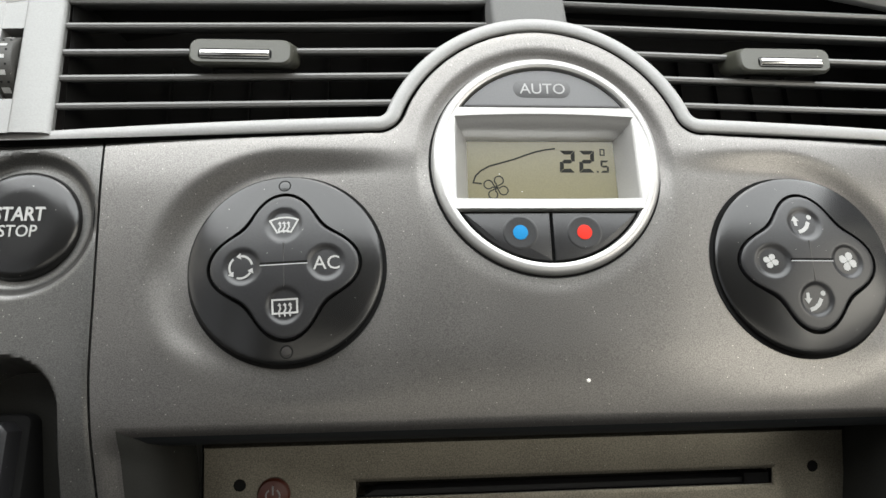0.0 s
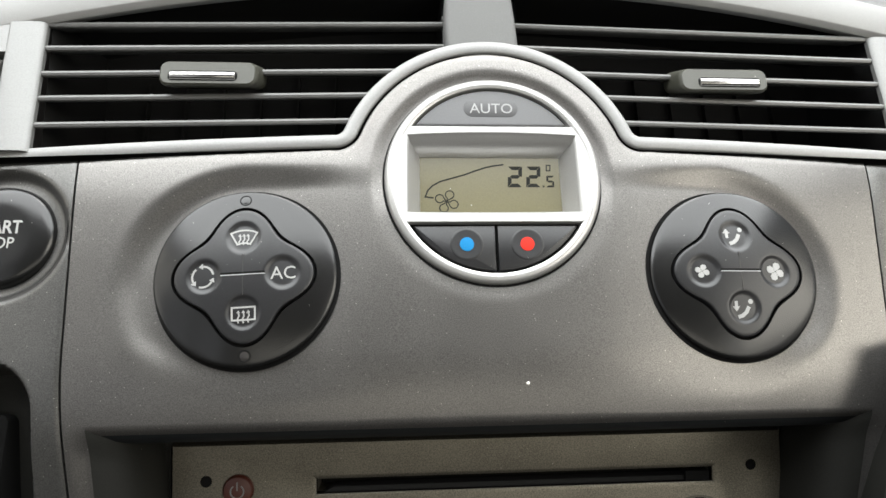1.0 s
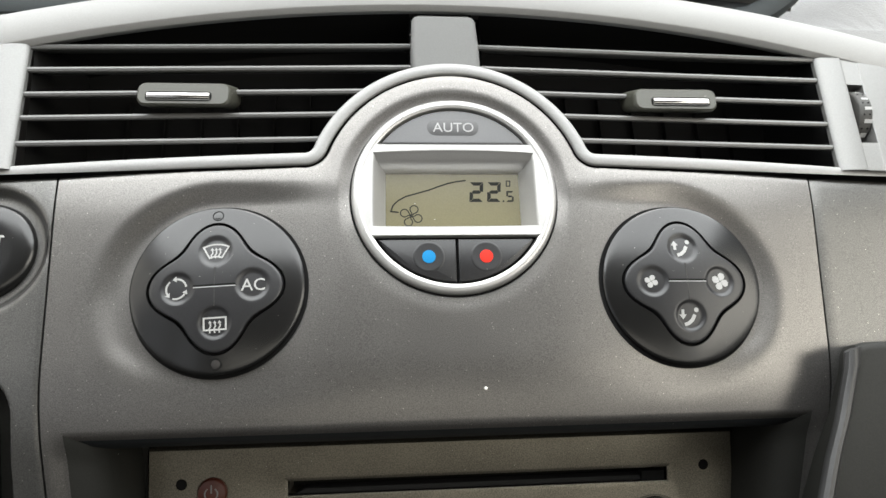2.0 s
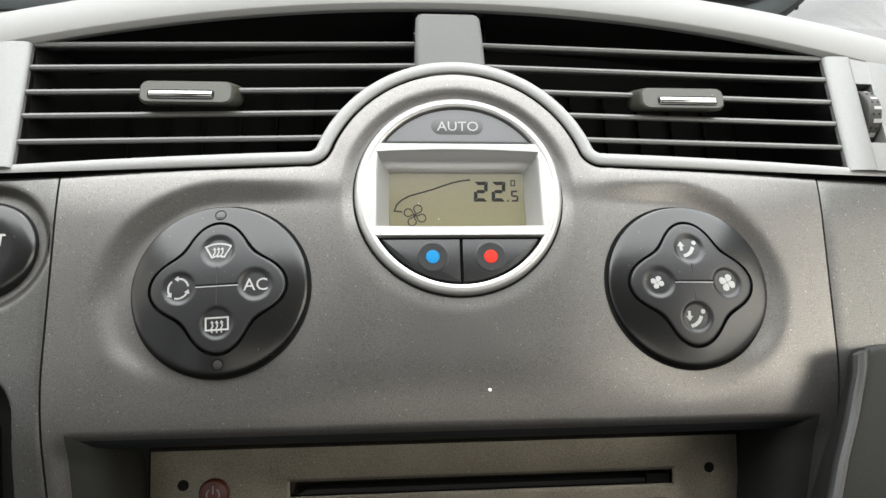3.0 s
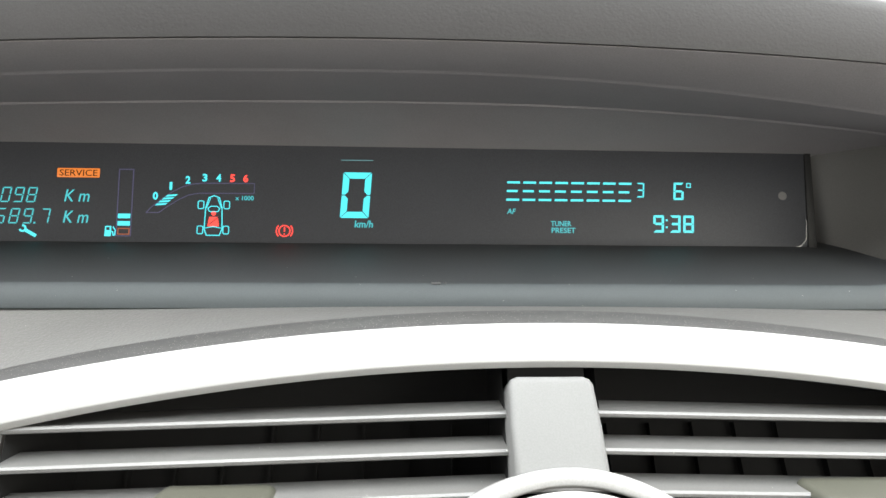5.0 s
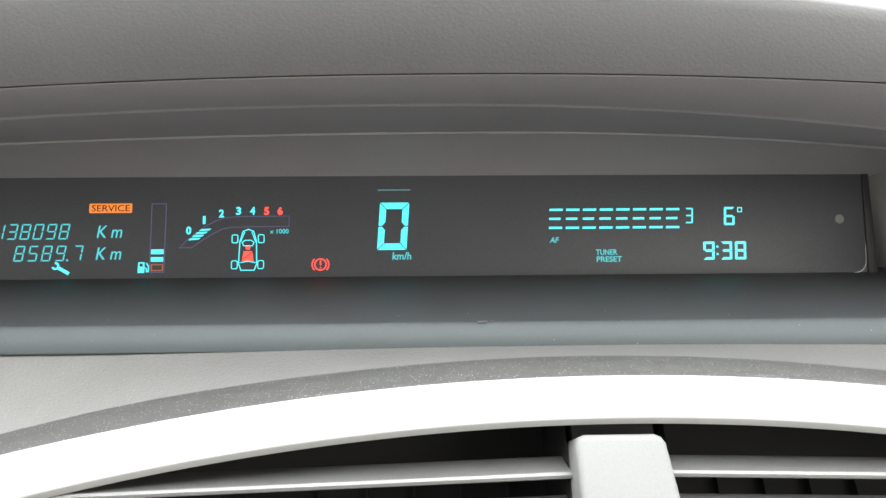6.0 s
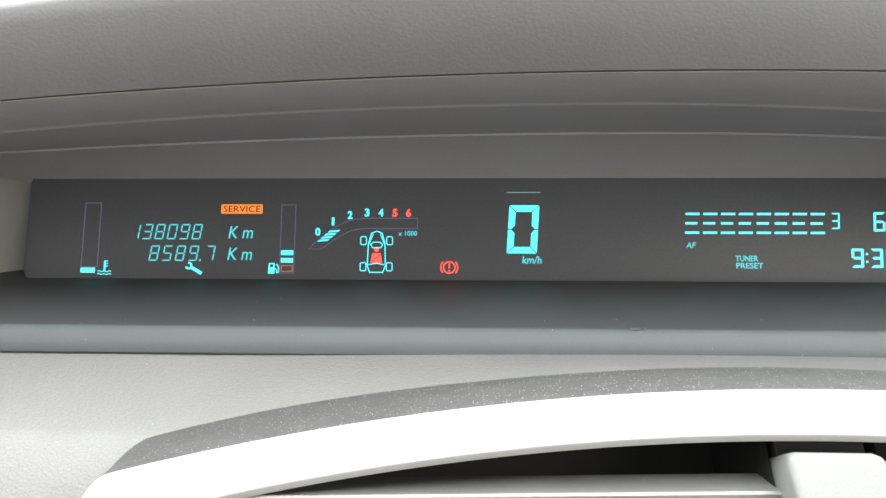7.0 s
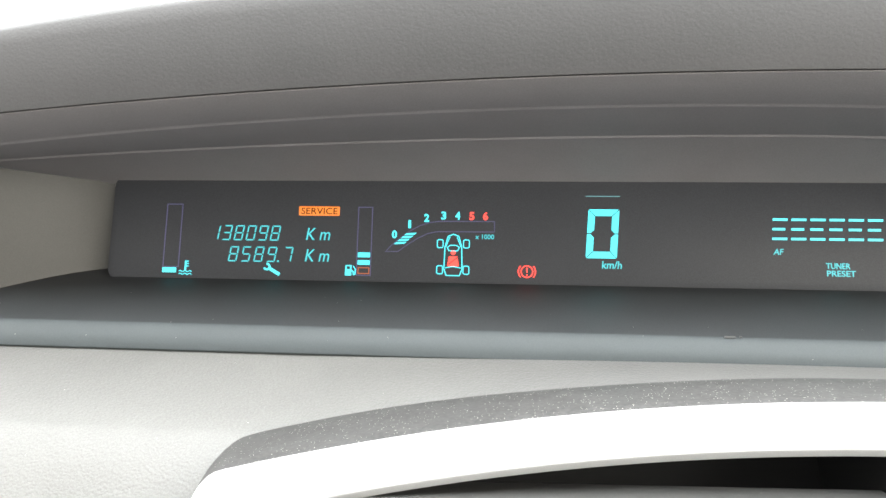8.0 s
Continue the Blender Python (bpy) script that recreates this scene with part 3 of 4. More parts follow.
def cabin():
    """Plain unseen shell that closes the car: roof, floor, sides with window openings, windscreen frame."""
    def slab(name, pts, mat, label, thick):
        a, b, c, d = [Vector(p) for p in pts]
        n = (b - a).cross(d - a).normalized() * thick
        bm = loft([[tuple(1000 * (p + n * s)) for p in (a, b, c, d)] for s in (0, 1)], cap0=True, cap1=True)
        solid(name, bm, mat, Matrix(), label, name.split("_")[0], "structure")
    slab("ceiling", [(-0.78, -2.2, 0.78), (0.78, -2.2, 0.78), (0.78, -0.43, 0.79), (-0.78, -0.43, 0.79)], HEADLINER, "light grey cabin headliner", 0.03)
    slab("floor", [(-0.76, -2.2, -0.75), (0.76, -2.2, -0.75), (0.76, 0.8, -0.75), (-0.76, 0.8, -0.75)], CARPET, "dark carpeted car floor", -0.03)
    slab("bulkhead", [(-0.76, 0.45, -0.75), (0.76, 0.45, -0.75), (0.76, 0.45, 0.05), (-0.76, 0.45, 0.05)], DOORTRIM, "dark bulkhead behind the dashboard", 0.03)
    # unseen, closed to the roof to keep the sky behind out of reflections
    slab("wall_rear", [(-0.76, -2.2, -0.75), (0.76, -2.2, -0.75), (0.76, -2.2, 0.79), (-0.76, -2.2, 0.79)], DOORTRIM, "plain dark rear wall, unseen and closed up to the roof", -0.03)
    for sg, side in ((-1, "left"), (1, "right")):
        x = 0.78 * sg
        slab("wall_" + side, [(x, -2.2, -0.75), (x, 0.8, -0.75), (x, 0.8, 0.12), (x, -2.2, 0.16)], DOORTRIM, "dark grey door lining below the side windows", 0.03 * sg)
        slab("pillar_rear_" + side, [(x, -2.2, 0.16), (x, -1.7, 0.155), (x, -1.7, 0.8), (x, -2.2, 0.8)], HEADLINER, "light grey pillar lining behind the side window", 0.03 * sg)
        slab("pillar_middle_" + side, [(x, -1.04, 0.15), (x, -0.94, 0.15), (x, -0.94, 0.8), (x, -1.04, 0.8)], HEADLINER, "light grey pillar lining between the side windows", 0.03 * sg)
        slab("pillar_front_" + side, [(x, 0.02, 0.12), (x, 0.14, 0.12), (x, -0.36, 0.8), (x, -0.46, 0.8)], HEADLINER, "light grey windscreen pillar lining", 0.03 * sg)


fascia()
driver_fascia()
passenger_fascia()
lower_trim()
upper_trim()
dash_pad()
display_well()
hood()
radio_bay()
cabin()


# ---- air vents ----
def vent_w(v):
    return -4.6 - 0.140 * (v - 12)


def air_vent(sg):
    root = thing("air_vent", PANEL, "black slatted dashboard air vent with grey thumb tab", "air vent", "centre air vents")
    X = lambda a: MID + sg * a
    def fix(pts):
        return pts if sg > 0 else list(reversed(pts))
    edge = [(X(a), arch_v(X(a)) + 3.0) for a in np.linspace(136, 12.5, 14)]
    out = fix([(X(12.5), 10), (X(131), 6)] + edge)
    part("duct", loft([[(x, y, -10.5 - 0.06 * max(0, y - 12)) for x, y in out], [(x, y + 6, -46) for x, y in out]], cap1=True), VENTBLACK, root, "deep matt black duct")
    for i, (v, inner) in enumerate(((19.5, 31), (28.8, 23), (37.7, 10.4), (47.3, 10.4), (56.5, 10.4))):
        loops = []
        for a in np.linspace(inner, (131.1 if sg < 0 else 128.5) + 0.11 * (v - 12), 24):
            vv = v + (100 - a) * 0.026
            w = vent_w(vv) - 0.9
            # rounded nose, blade falling away behind it
            loops.append([(X(a), vv + dv, w + dw) for dv, dw in ((0.0, 0.5), (0.72, 0.3), (1.05, -0.4), (4.9, -9.2), (3.9, -9.4), (-0.8, -0.5), (-0.7, 0.2))])
        part("slat", loft(loops, cap0=True, cap1=True), SLAT, root)
    for a in np.arange(24, 124, 13.5):
        part("vane", box(X(a) - 0.4, 14, -46.5, X(a) + 0.4, 60 - 6 * (a > 80), -43.5), VENTBLACK, root)
    # thumb tab on the middle slat
    cx = -83.6 if sg < 0 else 77.4
    tab_out = rounded(-14.3, -4.2, 14.3, 3.9, 2.6)
    mid = cx - sg * 1.4
    loops = []
    for k, (s, dz) in enumerate(((0.97, -10.5), (0.99, -8), (1.0, -3), (1.0, -1.8), (0.95, -0.6), (0.86, 0.0))):
        loops.append([(mid + x * (s if k < 2 else 1 - (1 - s) * 0.4) - sg * (0.6, 0.5, 0, 0, 0, 0)[k], 34.6 + y * s + (0.47 * -(dz + 1) if dz < -1 else 0), -3.2 + dz) for x, y in tab_out])
    tab = part("tab", loft(loops, cap0=True, cap1=True), TAB, root, "olive-grey thumb tab")
    part("strip_bed", prism(rounded(cx - 10.0, 31.75, cx + 10.0, 35.05, 1.2), -6, -3.14, 0.05), GAP, tab, "dark recess round the strip")
    c0, c1 = cx - 9.6, cx + 9.6
    bead = [[(x, 33.4 + 1.35 * math.cos(a), -3.3 + k * 1.1 * math.sin(a)) for a in [math.pi * i / 10 for i in range(11)]] for x, k in ((c0, 0.2), (c0 + 0.3, 0.85), (c0 + 0.8, 1.0), (c1 - 0.8, 1.0), (c1 - 0.3, 0.85), (c1, 0.2))]
    part("chrome_strip", loft(bead, cap0=True, cap1=True), CHROME, tab, "polished chrome strip")
    return root


def slot_edge(sg, v):
    """Where the slanting slot of the thumbwheel begins, from the middle."""
    return (143.6 if sg < 0 else 139.7) + 0.11 * (v - 32)


def vent_frame(sg):
    root = thing("vent_frame", PANEL, "satin silver upright beside the air vent", "trim", "vent uprights")
    X = lambda a: MID + sg * a
    top, bottom = (135.8, 130.8) if sg < 0 else (132.9, 128.0)
    inner = lambda v: bottom + (top - bottom) * (v - 9.4) / 46.1
    rows = list(np.linspace(9.4, 19.6, 6)) + [19.97, 20.0, 20.03] + list(np.linspace(22, 42, 9)) + [43.97, 44.0, 44.03] + list(np.linspace(44.5, 55.5, 6))
    edge = [(0.2, -2.6), (0.0, -1.0), (0.35, -0.35), (0.9, 0.05), (1.7, 0.3), (4.0, 0.4)]
    across = [(-0.5, 0.4, False), (-0.06, 0.3, False), (0.0, 0.25, False), (0.03, 0.0, True), (6.27, -0.3, True), (6.3, -0.3, False), (6.6, -0.1, False), (12.0, -0.3, False), (26.0, -1.2, False)]
    loops = [[(X(inner(v) + da), v, vent_w(v) + 0.6 + dw) for v in rows] for da, dw in edge]
    for s, dw, slot in across:
        loops.append([(X(slot_edge(sg, v) + s), v, vent_w(v) + 0.6 + dw - (8.0 if slot and 20 < v < 44 and v not in (20.0, 44.0) else 0.0)) for v in rows])
    part("upright", loft(loops[:9], closed=False), FRAME, root)
    part("side_plate", loft(loops[8:], closed=False), FRAME, root)
    return root


def thumbwheel(sg):
    root = thing("thumbwheel", PANEL, "dark grey airflow thumbwheel with white marks and holes", "thumbwheel", "vent thumbwheels")
    X = lambda v, s: MID + sg * (slot_edge(sg, v) + s)
    arc_at = lambda a, r: (32.6 + r * 0.80 * math.sin(a), -21.2 + r * math.cos(a))
    prof = []
    for k in range(49):
        prof.append(arc_at(radians(-66 + 132 * k / 48), 16.2))
    low = [(v, w - 1.0) for v, w in prof]
    part("wheel", loft([[(X(v, s), v, w) for v, w in p] for s, p in ((0.9, [(v, w - 6) for v, w in prof]), (1.0, low), (1.3, [(v, w - 0.3) for v, w in prof]), (1.8, prof), (5.4, prof), (5.8, [(v, w - 0.3) for v, w in prof]), (6.1, low))], closed=False), RUBBER, root)
    for k, deg in enumerate((40, 20, 1, -19, -39)):
        size = 1.0 + 0.16 * k
        (v0, w0), (v1, w1) = arc_at(radians(deg) - size / 30, 16.24), arc_at(radians(deg) + size / 30, 16.24)
        wide = 2.0 + 0.3 * k if k < 4 else 2.2
        mark = loft([[(X(v0, 2.9), v0, w0 + d), (X(v0, 2.9 + wide), v0, w0 + d), (X(v1, 2.9 + wide), v1, w1 + d), (X(v1, 2.9), v1, w1 + d)] for d in (-0.3, 0.03)], cap0=True, cap1=True)
        part("mark", mark, INK, root, "white position mark")
    for deg in (49, 30, 11, -9, -29, -49):
        for s in (2.6, 4.6):
            v, w = arc_at(radians(deg), 16.22)
            part("hole", lathe([(0.34, w - 0.3), (0.33, w + 0.06), (0.0001, w + 0.06)], 10, X(v, s), v), GAP, root)
    return root


for sg in (-1, 1):
    air_vent(sg)
    vent_frame(sg)
    thumbwheel(sg)

post = [(-11.4, 40.0), (11.2, 40.0), (11.1, 55.0), (10.7, 65.3), (9.9, 66.8), (8.3, 67.5), (-8.7, 67.5), (-10.4, 66.8), (-11.1, 65.3), (-11.5, 55.0)]
loops = []
for dz, ins in ((-30, 0), (-1.3, 0), (-0.5, 0.35), (-0.1, 1.0), (0, 1.6)):
    loops.append([(x, y, -2.4 - 0.18 * (y - 44) + dz) for x, y in inset(post, ins)])
post_root = thing("centre_post", PANEL, "grey painted post between the two air vents", "trim")
part("post_face", loft(loops, cap1=True), POST, post_root)
part("post_core", box(-10.2, 40, -46, 10.2, 74, -13), VENTBLACK, post_root, "matt black core behind the post")


# ---- climate display ----
def climate_display():
    root = thing("climate_display", PANEL @ Matrix.Translation((MID / 1000, 0, 0)), "round silver-rimmed climate control display with three keys", "climate display")
    turn = [2 * math.pi * k / 120 for k in range(120)]
    lie = lambda r, dz: [(r * math.cos(a), r * math.sin(a), fascia_relief(MID + r * math.cos(a), r * math.sin(a)) + dz) for a in turn]
    part("surround_gap", loft([lie(31.65, -1.0), lie(31.55, 0.12), lie(30.8, 0.12), lie(30.6, -3.0)]), GAP, root)
    ring = [(30.9, -4), (30.9, 0.0), (30.7, 0.7), (30.1, 1.3), (29.2, 1.6), (28.4, 1.5), (27.95, 1.2), (27.75, 0.5), (27.7, -2)]
    part("rim", lathe(ring, 180, cap=False), BRIGHT, root)
    # the plate across the middle with its window: bands of four sides, corner to corner
    def sides(corners, bulge=None, n=14):
        pts = []
        for i in range(4):
            (xa, ya), (xb, yb) = corners[i], corners[(i + 1) % 4]
            for k in range(n):
                x, y = xa + (xb - xa) * k / n, ya + (yb - ya) * k / n
                pts.append(bulge(x, y, i) if bulge else (x, y))
        return pts
    def band(r, y0, y1):
        """The plate's outline: straight above and below, round at both ends."""
        c0, c1 = math.sqrt(r * r - y0 * y0), math.sqrt(r * r - y1 * y1)
        return sides([(-c0, y0), (c0, y0), (c1, y1), (-c1, y1)], lambda x, y, i: (math.copysign(math.sqrt(r * r - y * y), x), y) if i in (1, 3) else (x, y))
    def window(x0, y0, x1, y1, up=0.0, down=0.0):
        bow = lambda x, y, i: (x, y + (up if i == 2 else -down if i == 0 else 0.0) * (1 - (2 * (x - x0) / (x1 - x0) - 1) ** 2))
        return sides([(x0, y0), (x1, y0), (x1, y1), (x0, y1)], bow)
    rings = [(band(28.7, -13.6, 15.6), -3.0), (band(28.7, -13.6, 15.6), 1.0), (band(28.5, -13.3, 15.3), 1.45), (window(-24.6, -10.6, 24.6, 12.8, 0.8, 0.3), 1.35),
             (window(-24.2, -10.35, 24.2, 12.4, 0.8, 0.25), 1.0), (window(-23.95, -10.25, 23.95, 12.1, 0.75, 0.2), 0.6), (window(-23.75, -10.2, 23.75, 11.2, 0.6, 0.1), 0.1),
             (window(-20.9, -9.7, 20.7, 8.4), -4.6), (window(-20.8, -9.6, 20.6, 8.3), -5.2)]
    part("face_plate", loft([[(x, y, z) for x, y in ring] for ring, z in rings]), BRIGHT, root, "bright silver plate with a sunken window")
    lcd = part("lcd", box(-21.2, -10, -6, 21, 8.7, -4.9), LCD, root, "olive liquid crystal panel")
    z0, z1 = -4.92, -4.84
    for x, ch in ((4.9, "2"), (10.4, "2")):
        part("digit", digit(ch, x, -0.9, 4.2, 6.5, 1.1, 0.06, z0, z1, gap=0.08), LCDINK, lcd)
    part("digit", digit("5", 16.4, -0.9, 2.3, 3.6, 0.55, 0.06, z0, z1, gap=0.05), LCDINK, lcd)
    part("point", box(15.3, -0.9, z0, 15.8, -0.4, z1), LCDINK, lcd)
    part("degree_sign", stroke([(16.7, 4.3), (17.8, 4.3), (17.9, 6.0), (16.8, 6.0)], 0.32, z0, z1, True), LCDINK, lcd)
    car = [(-16.9, -4.2), (-19.3, -3.9), (-18.6, -2.0), (-17.2, -0.5), (-14.8, 0.9), (-11.0, 2.0), (-7.6, 3.0), (-4.8, 4.1), (-1.6, 5.2), (1.0, 5.8), (4.0, 6.2)]
    part("car_outline", stroke(car, 0.42, z0, z1), LCDINK, lcd)
    fan = bmesh.new()
    for k in range(4):
        a = radians(90 * k + 80)
        leaf = [(0.2, 0.0)] + arc(2.15, -0.5, 1.25, 155, -160, 12)
        stroke([(-13.1 + x * math.cos(a) - y * math.sin(a), -5.3 + x * math.sin(a) + y * math.cos(a)) for x, y in leaf], 0.32, z0, z1, True, fan)
    part("fan_symbol", fan, LCDINK, lcd)
    # upper key
    seg = arc(0, 0, 27.3, 35.6, 144.4, 40)
    auto = part("auto_key", prism(seg, -3, 0.75, 0.5), AUTOGREY, root, "dark grey AUTO key")
    part("key_gap", prism([(x * 1.012, y + (0.0 if y > 17 else -0.35)) for x, y in seg], -3.5, -0.2, 0.1), GAP, root)
    pill = rounded(-8.0, 18.7, 8.0, 24.3, 2.7, 6)
    part("pill", prism(pill, 0.3, 0.80, 0.1), surface("dark_pill", (0.055, 0.055, 0.057), 0.5), auto)
    words("AUTO", 3.1, -6.2, 6.4, 19.9, 0.78, INKGREY, auto, bold=0.0)
    # lower keys
    for sg, col, name in ((-1, BLUE, "cooler_key"), (1, RED, "warmer_key")):
        a0 = math.degrees(math.asin(14.2 / 27.2))
        pts = arc(0, 0, 27.2, -90, -a0, 26) if sg > 0 else arc(0, 0, 27.2, -180 + a0, -90, 26)
        pts = [(max(0.22, x) if sg > 0 else min(-0.22, x), y) for x, y in pts]
        pts = pts + [(0.22 * sg, -14.2)] if sg > 0 else [(-0.22, -14.2)] + pts
        pts = inset(pts, 0.15)
        # face with a finger dimple round the dot
        key = part(name, prism(pts, -3, 0.6, 0.45), PADBLACK, root, "black temperature key with a coloured dot")
        cx, cy = sg * 8.4 + 0.1, -19.6
        part("dimple", lathe([(4.6, 0.62), (4.5, 0.68), (3.9, 0.66), (2.4, 0.63), (0.0001, 0.62)], 36, cx, cy), PADBLACK, key)
        part("dot", lathe([(1.95, 0.64), (1.95, 0.76), (1.7, 0.8), (0.0001, 0.8)], 28, cx, cy), col, key, "blue dot" if sg < 0 else "red dot")
    part("key_well", prism(arc(0, 0, 27.6, 180 + 29.5, 360 - 29.5, 50), -4, -0.6, 0.1), GAP, root)
    return root


climate_display()


# ---- the two dials ----
def lobed(a, k=1.0, add=0.0):
    return (15.7 + 2.3 * math.cos(4 * a)) * k + add


def control_dial(cx, cy, turn, label, symbols, lamps):
    root = thing("control_dial", PANEL @ pose(cx / 1000, cy / 1000, 0.0, 0, 0, turn), label, "control dial", "climate control dials")
    N = 144
    ang = [2 * math.pi * k / N for k in range(N)]
    ringed = lambda r, z: [(r * math.cos(a), r * math.sin(a), z) for a in ang]
    lob = lambda add, z: [(lobed(a, 1, add) * math.cos(a), lobed(a, 1, add) * math.sin(a), z) for a in ang]
    lie = lambda r, dz: [(r * math.cos(a), r * math.sin(a), fascia_relief(cx + r * math.cos(a + radians(turn)), cy + r * math.sin(a + radians(turn))) + dz) for a in ang]
    part("dial_gap", loft([lie(24.8, -1.0), lie(24.7, 0.3), lie(23.75, 0.3), lie(23.5, -3.0)]), GAP, root)
    dome = lambda r: 3.5 - 0.0055 * r * r
    between = lambda s: [(r * math.cos(a), r * math.sin(a), dome(r)) for a in ang for r in [lobed(a, 1, 0.75) * (1 - s) + 23.0 * s]]
    disc = part("disc", loft([ringed(23.8, -7), ringed(23.85, -0.4), ringed(23.75, 0.1), ringed(23.4, 0.42)] + [between(s) for s in (1.0, 0.8, 0.6, 0.4, 0.2, 0.0)] + [[(x, y, dome(math.hypot(x, y)) - 0.5) for x, y, z in lob(0.6, 0)], lob(0.58, -2)]), BLACK, root, "satin black outer disc")
    part("groove", loft([lob(0.7, 0.2), lob(-2, 0.1)], cap1=False), GAP, root)
    # lobed key plate, sunk round each symbol
    def height(x, y):
        z = 3.7 - 0.0055 * (x * x + y * y)
        for sx, sy in ((0, 10.0), (0, -10.0), (10.0, 0), (-10.0, 0)):
            z -= 0.6 * smooth((4.7 - math.hypot(x - sx, y - sy)) / 1.3)
        return z
    loops = [lob(-0.05, -0.5)] + [[(x, y, height(x, y) - d) for x, y, z in lob(e, 0)] for e, d in ((-0.05, 0.5), (-0.2, 0.15))]
    for s in np.linspace(0.965, 0.0, 36):
        loops.append([(lobed(a) * s * math.cos(a), lobed(a) * s * math.sin(a), height(lobed(a) * s * math.cos(a), lobed(a) * s * math.sin(a))) for a in ang])
    plate = part("key_plate", loft(loops), PADBLACK, root, "black four-lobed key plate")
    # dark engraved line, its highlight drawn as a pale line below it
    bm = stroke([(-5.6, 0.26), (5.6, 0.26)], 0.6, 3.1, 3.71)
    part("line", bm, GAP, plate)
    part("line", stroke([(-5.6, -0.14), (5.6, -0.14)], 0.24, 3.1, 3.72), INKGREY, plate)
    part("line", stroke([(0, -5.4), (0, 5.4)], 0.24, 3.1, 3.71), LENS, plate)
    z0, z1 = -0.15, 0.08
    def lay(bm):
        """Set a symbol down on the curved plate."""
        for p in bm.verts:
            p.co.z += height(p.co.x, p.co.y)
        return bm
    def tri(bm, x, y, a, s=0.9):
        c, n = math.cos(radians(a)), math.sin(radians(a))
        poly([(x + px * c - py * n, y + px * n + py * c) for px, py in ((0, -s), (1.35 * s, 0), (0, s))], z0, z1, bm)
    if symbols == "left":
        bm = stroke(arc(0, 4.6, 7.5, 63, 117, 12) + arc(0, 4.6, 3.9, 115, 65, 6), 0.42, z0, z1, True)
        for dx in (-1.05, 0, 1.05):
            stroke([(dx, 8.0), (dx - 0.25, 8.8), (dx + 0.2, 9.6), (dx, 10.6)], 0.34, z0, z1 + 0.01, bm=bm)
            tri(bm, dx, 10.4, 90, 0.5)
        part("windscreen_symbol", lay(bm), INK, plate)
        bm = stroke([(-2.9, -11.8), (2.9, -11.8), (2.9, -8.6), (-2.9, -8.6)], 0.45, z0, z1, True)
        for dx in (-1.25, 0, 1.25):
            stroke([(dx, -12.6), (dx - 0.25, -11.6), (dx + 0.2, -10.7), (dx, -9.9)], 0.36, z0, z1 + 0.01, bm=bm)
            tri(bm, dx, -10.0, 90, 0.5)
        part("rear_window_symbol", lay(bm), INK, plate)
        bm = bmesh.new()
        for k in range(3):
            stroke(arc(-10.4, 0, 2.75, 120 * k + 10, 120 * k + 88, 10), 0.5, z0, z1, bm=bm)
            a = 120 * k + 90
            tri(bm, -10.4 + 2.75 * math.cos(radians(a)), 2.75 * math.sin(radians(a)), a + 95, 0.8)
        part("recirculation_symbol", lay(bm), INK, plate)
        ac = words("AC", 3.4, 6.9, 13.2, -1.7, 0.0, INK, plate, bold=0.0)
        for p in ac.data.vertices:
            p.co.z += (height(1000 * p.co.x, 1000 * p.co.y) - 0.04) / 1000
    else:
        for sgn, r in ((-1, 1.75), (1, 2.35)):
            bm = bmesh.new()
            for k in range(4):
                a = radians(90 * k + 10)
                leaf = [(0.06, 0.02), (0.16, -0.5), (0.45, -0.78), (0.85, -0.72), (1.02, -0.35), (0.92, 0.0), (0.62, 0.12), (0.3, 0.08)]
                poly([(sgn * 10.4 + r * (x * math.cos(a) - y * math.sin(a)), r * (x * math.sin(a) + y * math.cos(a))) for x, y in leaf], z0, z1, bm)
            part("fan_symbol", lay(bm), INK, plate)
        for cy, up in ((10.2, 1), (-10.2, -1)):
            # a blank blob and bars: arrow beside a seated outline
            bm = lathe([(0.66, z0), (0.66, z1), (0.0001, z1)], 16, 1.95, cy + 1.75)
            stroke([(-1.7, cy - 2.4), (-0.5, cy - 2.0), (0.6, cy - 1.1), (1.4, cy + 0.4)], 1.0, z0, z1 + 0.01, bm=bm)
            stroke([(-2.1, cy + 0.6 - 1.3 * up), (-2.1, cy + 0.6 + 0.3 * up)], 0.8, z0, z1, bm=bm)
            tri(bm, -2.1, cy + 0.6 + 0.1 * up, 90 * up, 1.05)
            part("airflow_symbol", lay(bm), INK, plate)
    for y in lamps:
        def lean(bm):
            for p in bm.verts:
                p.co.z -= 0.011 * y * (p.co.y - y)
            return bm
        lamp = part("indicator", lean(lathe([(1.55, -0.6), (1.55, 1.18), (1.4, 1.22), (1.2, 1.0)], 28, 0, y, cap=False)), GAP, disc)
        part("lens", lean(lathe([(1.2, -0.6), (1.18, 1.08), (0.8, 1.2), (0.0001, 1.23)], 28, 0, y)), BLACK if y > 0 else LENS, lamp)
    return root


control_dial(-66.3, -28.0, 3.0, "black dial with demist, recirculation and AC keys", "left", (20.9, -20.9))
control_dial(67.4, -28.3, -0.8, "black dial with fan and airflow keys", "right", ())


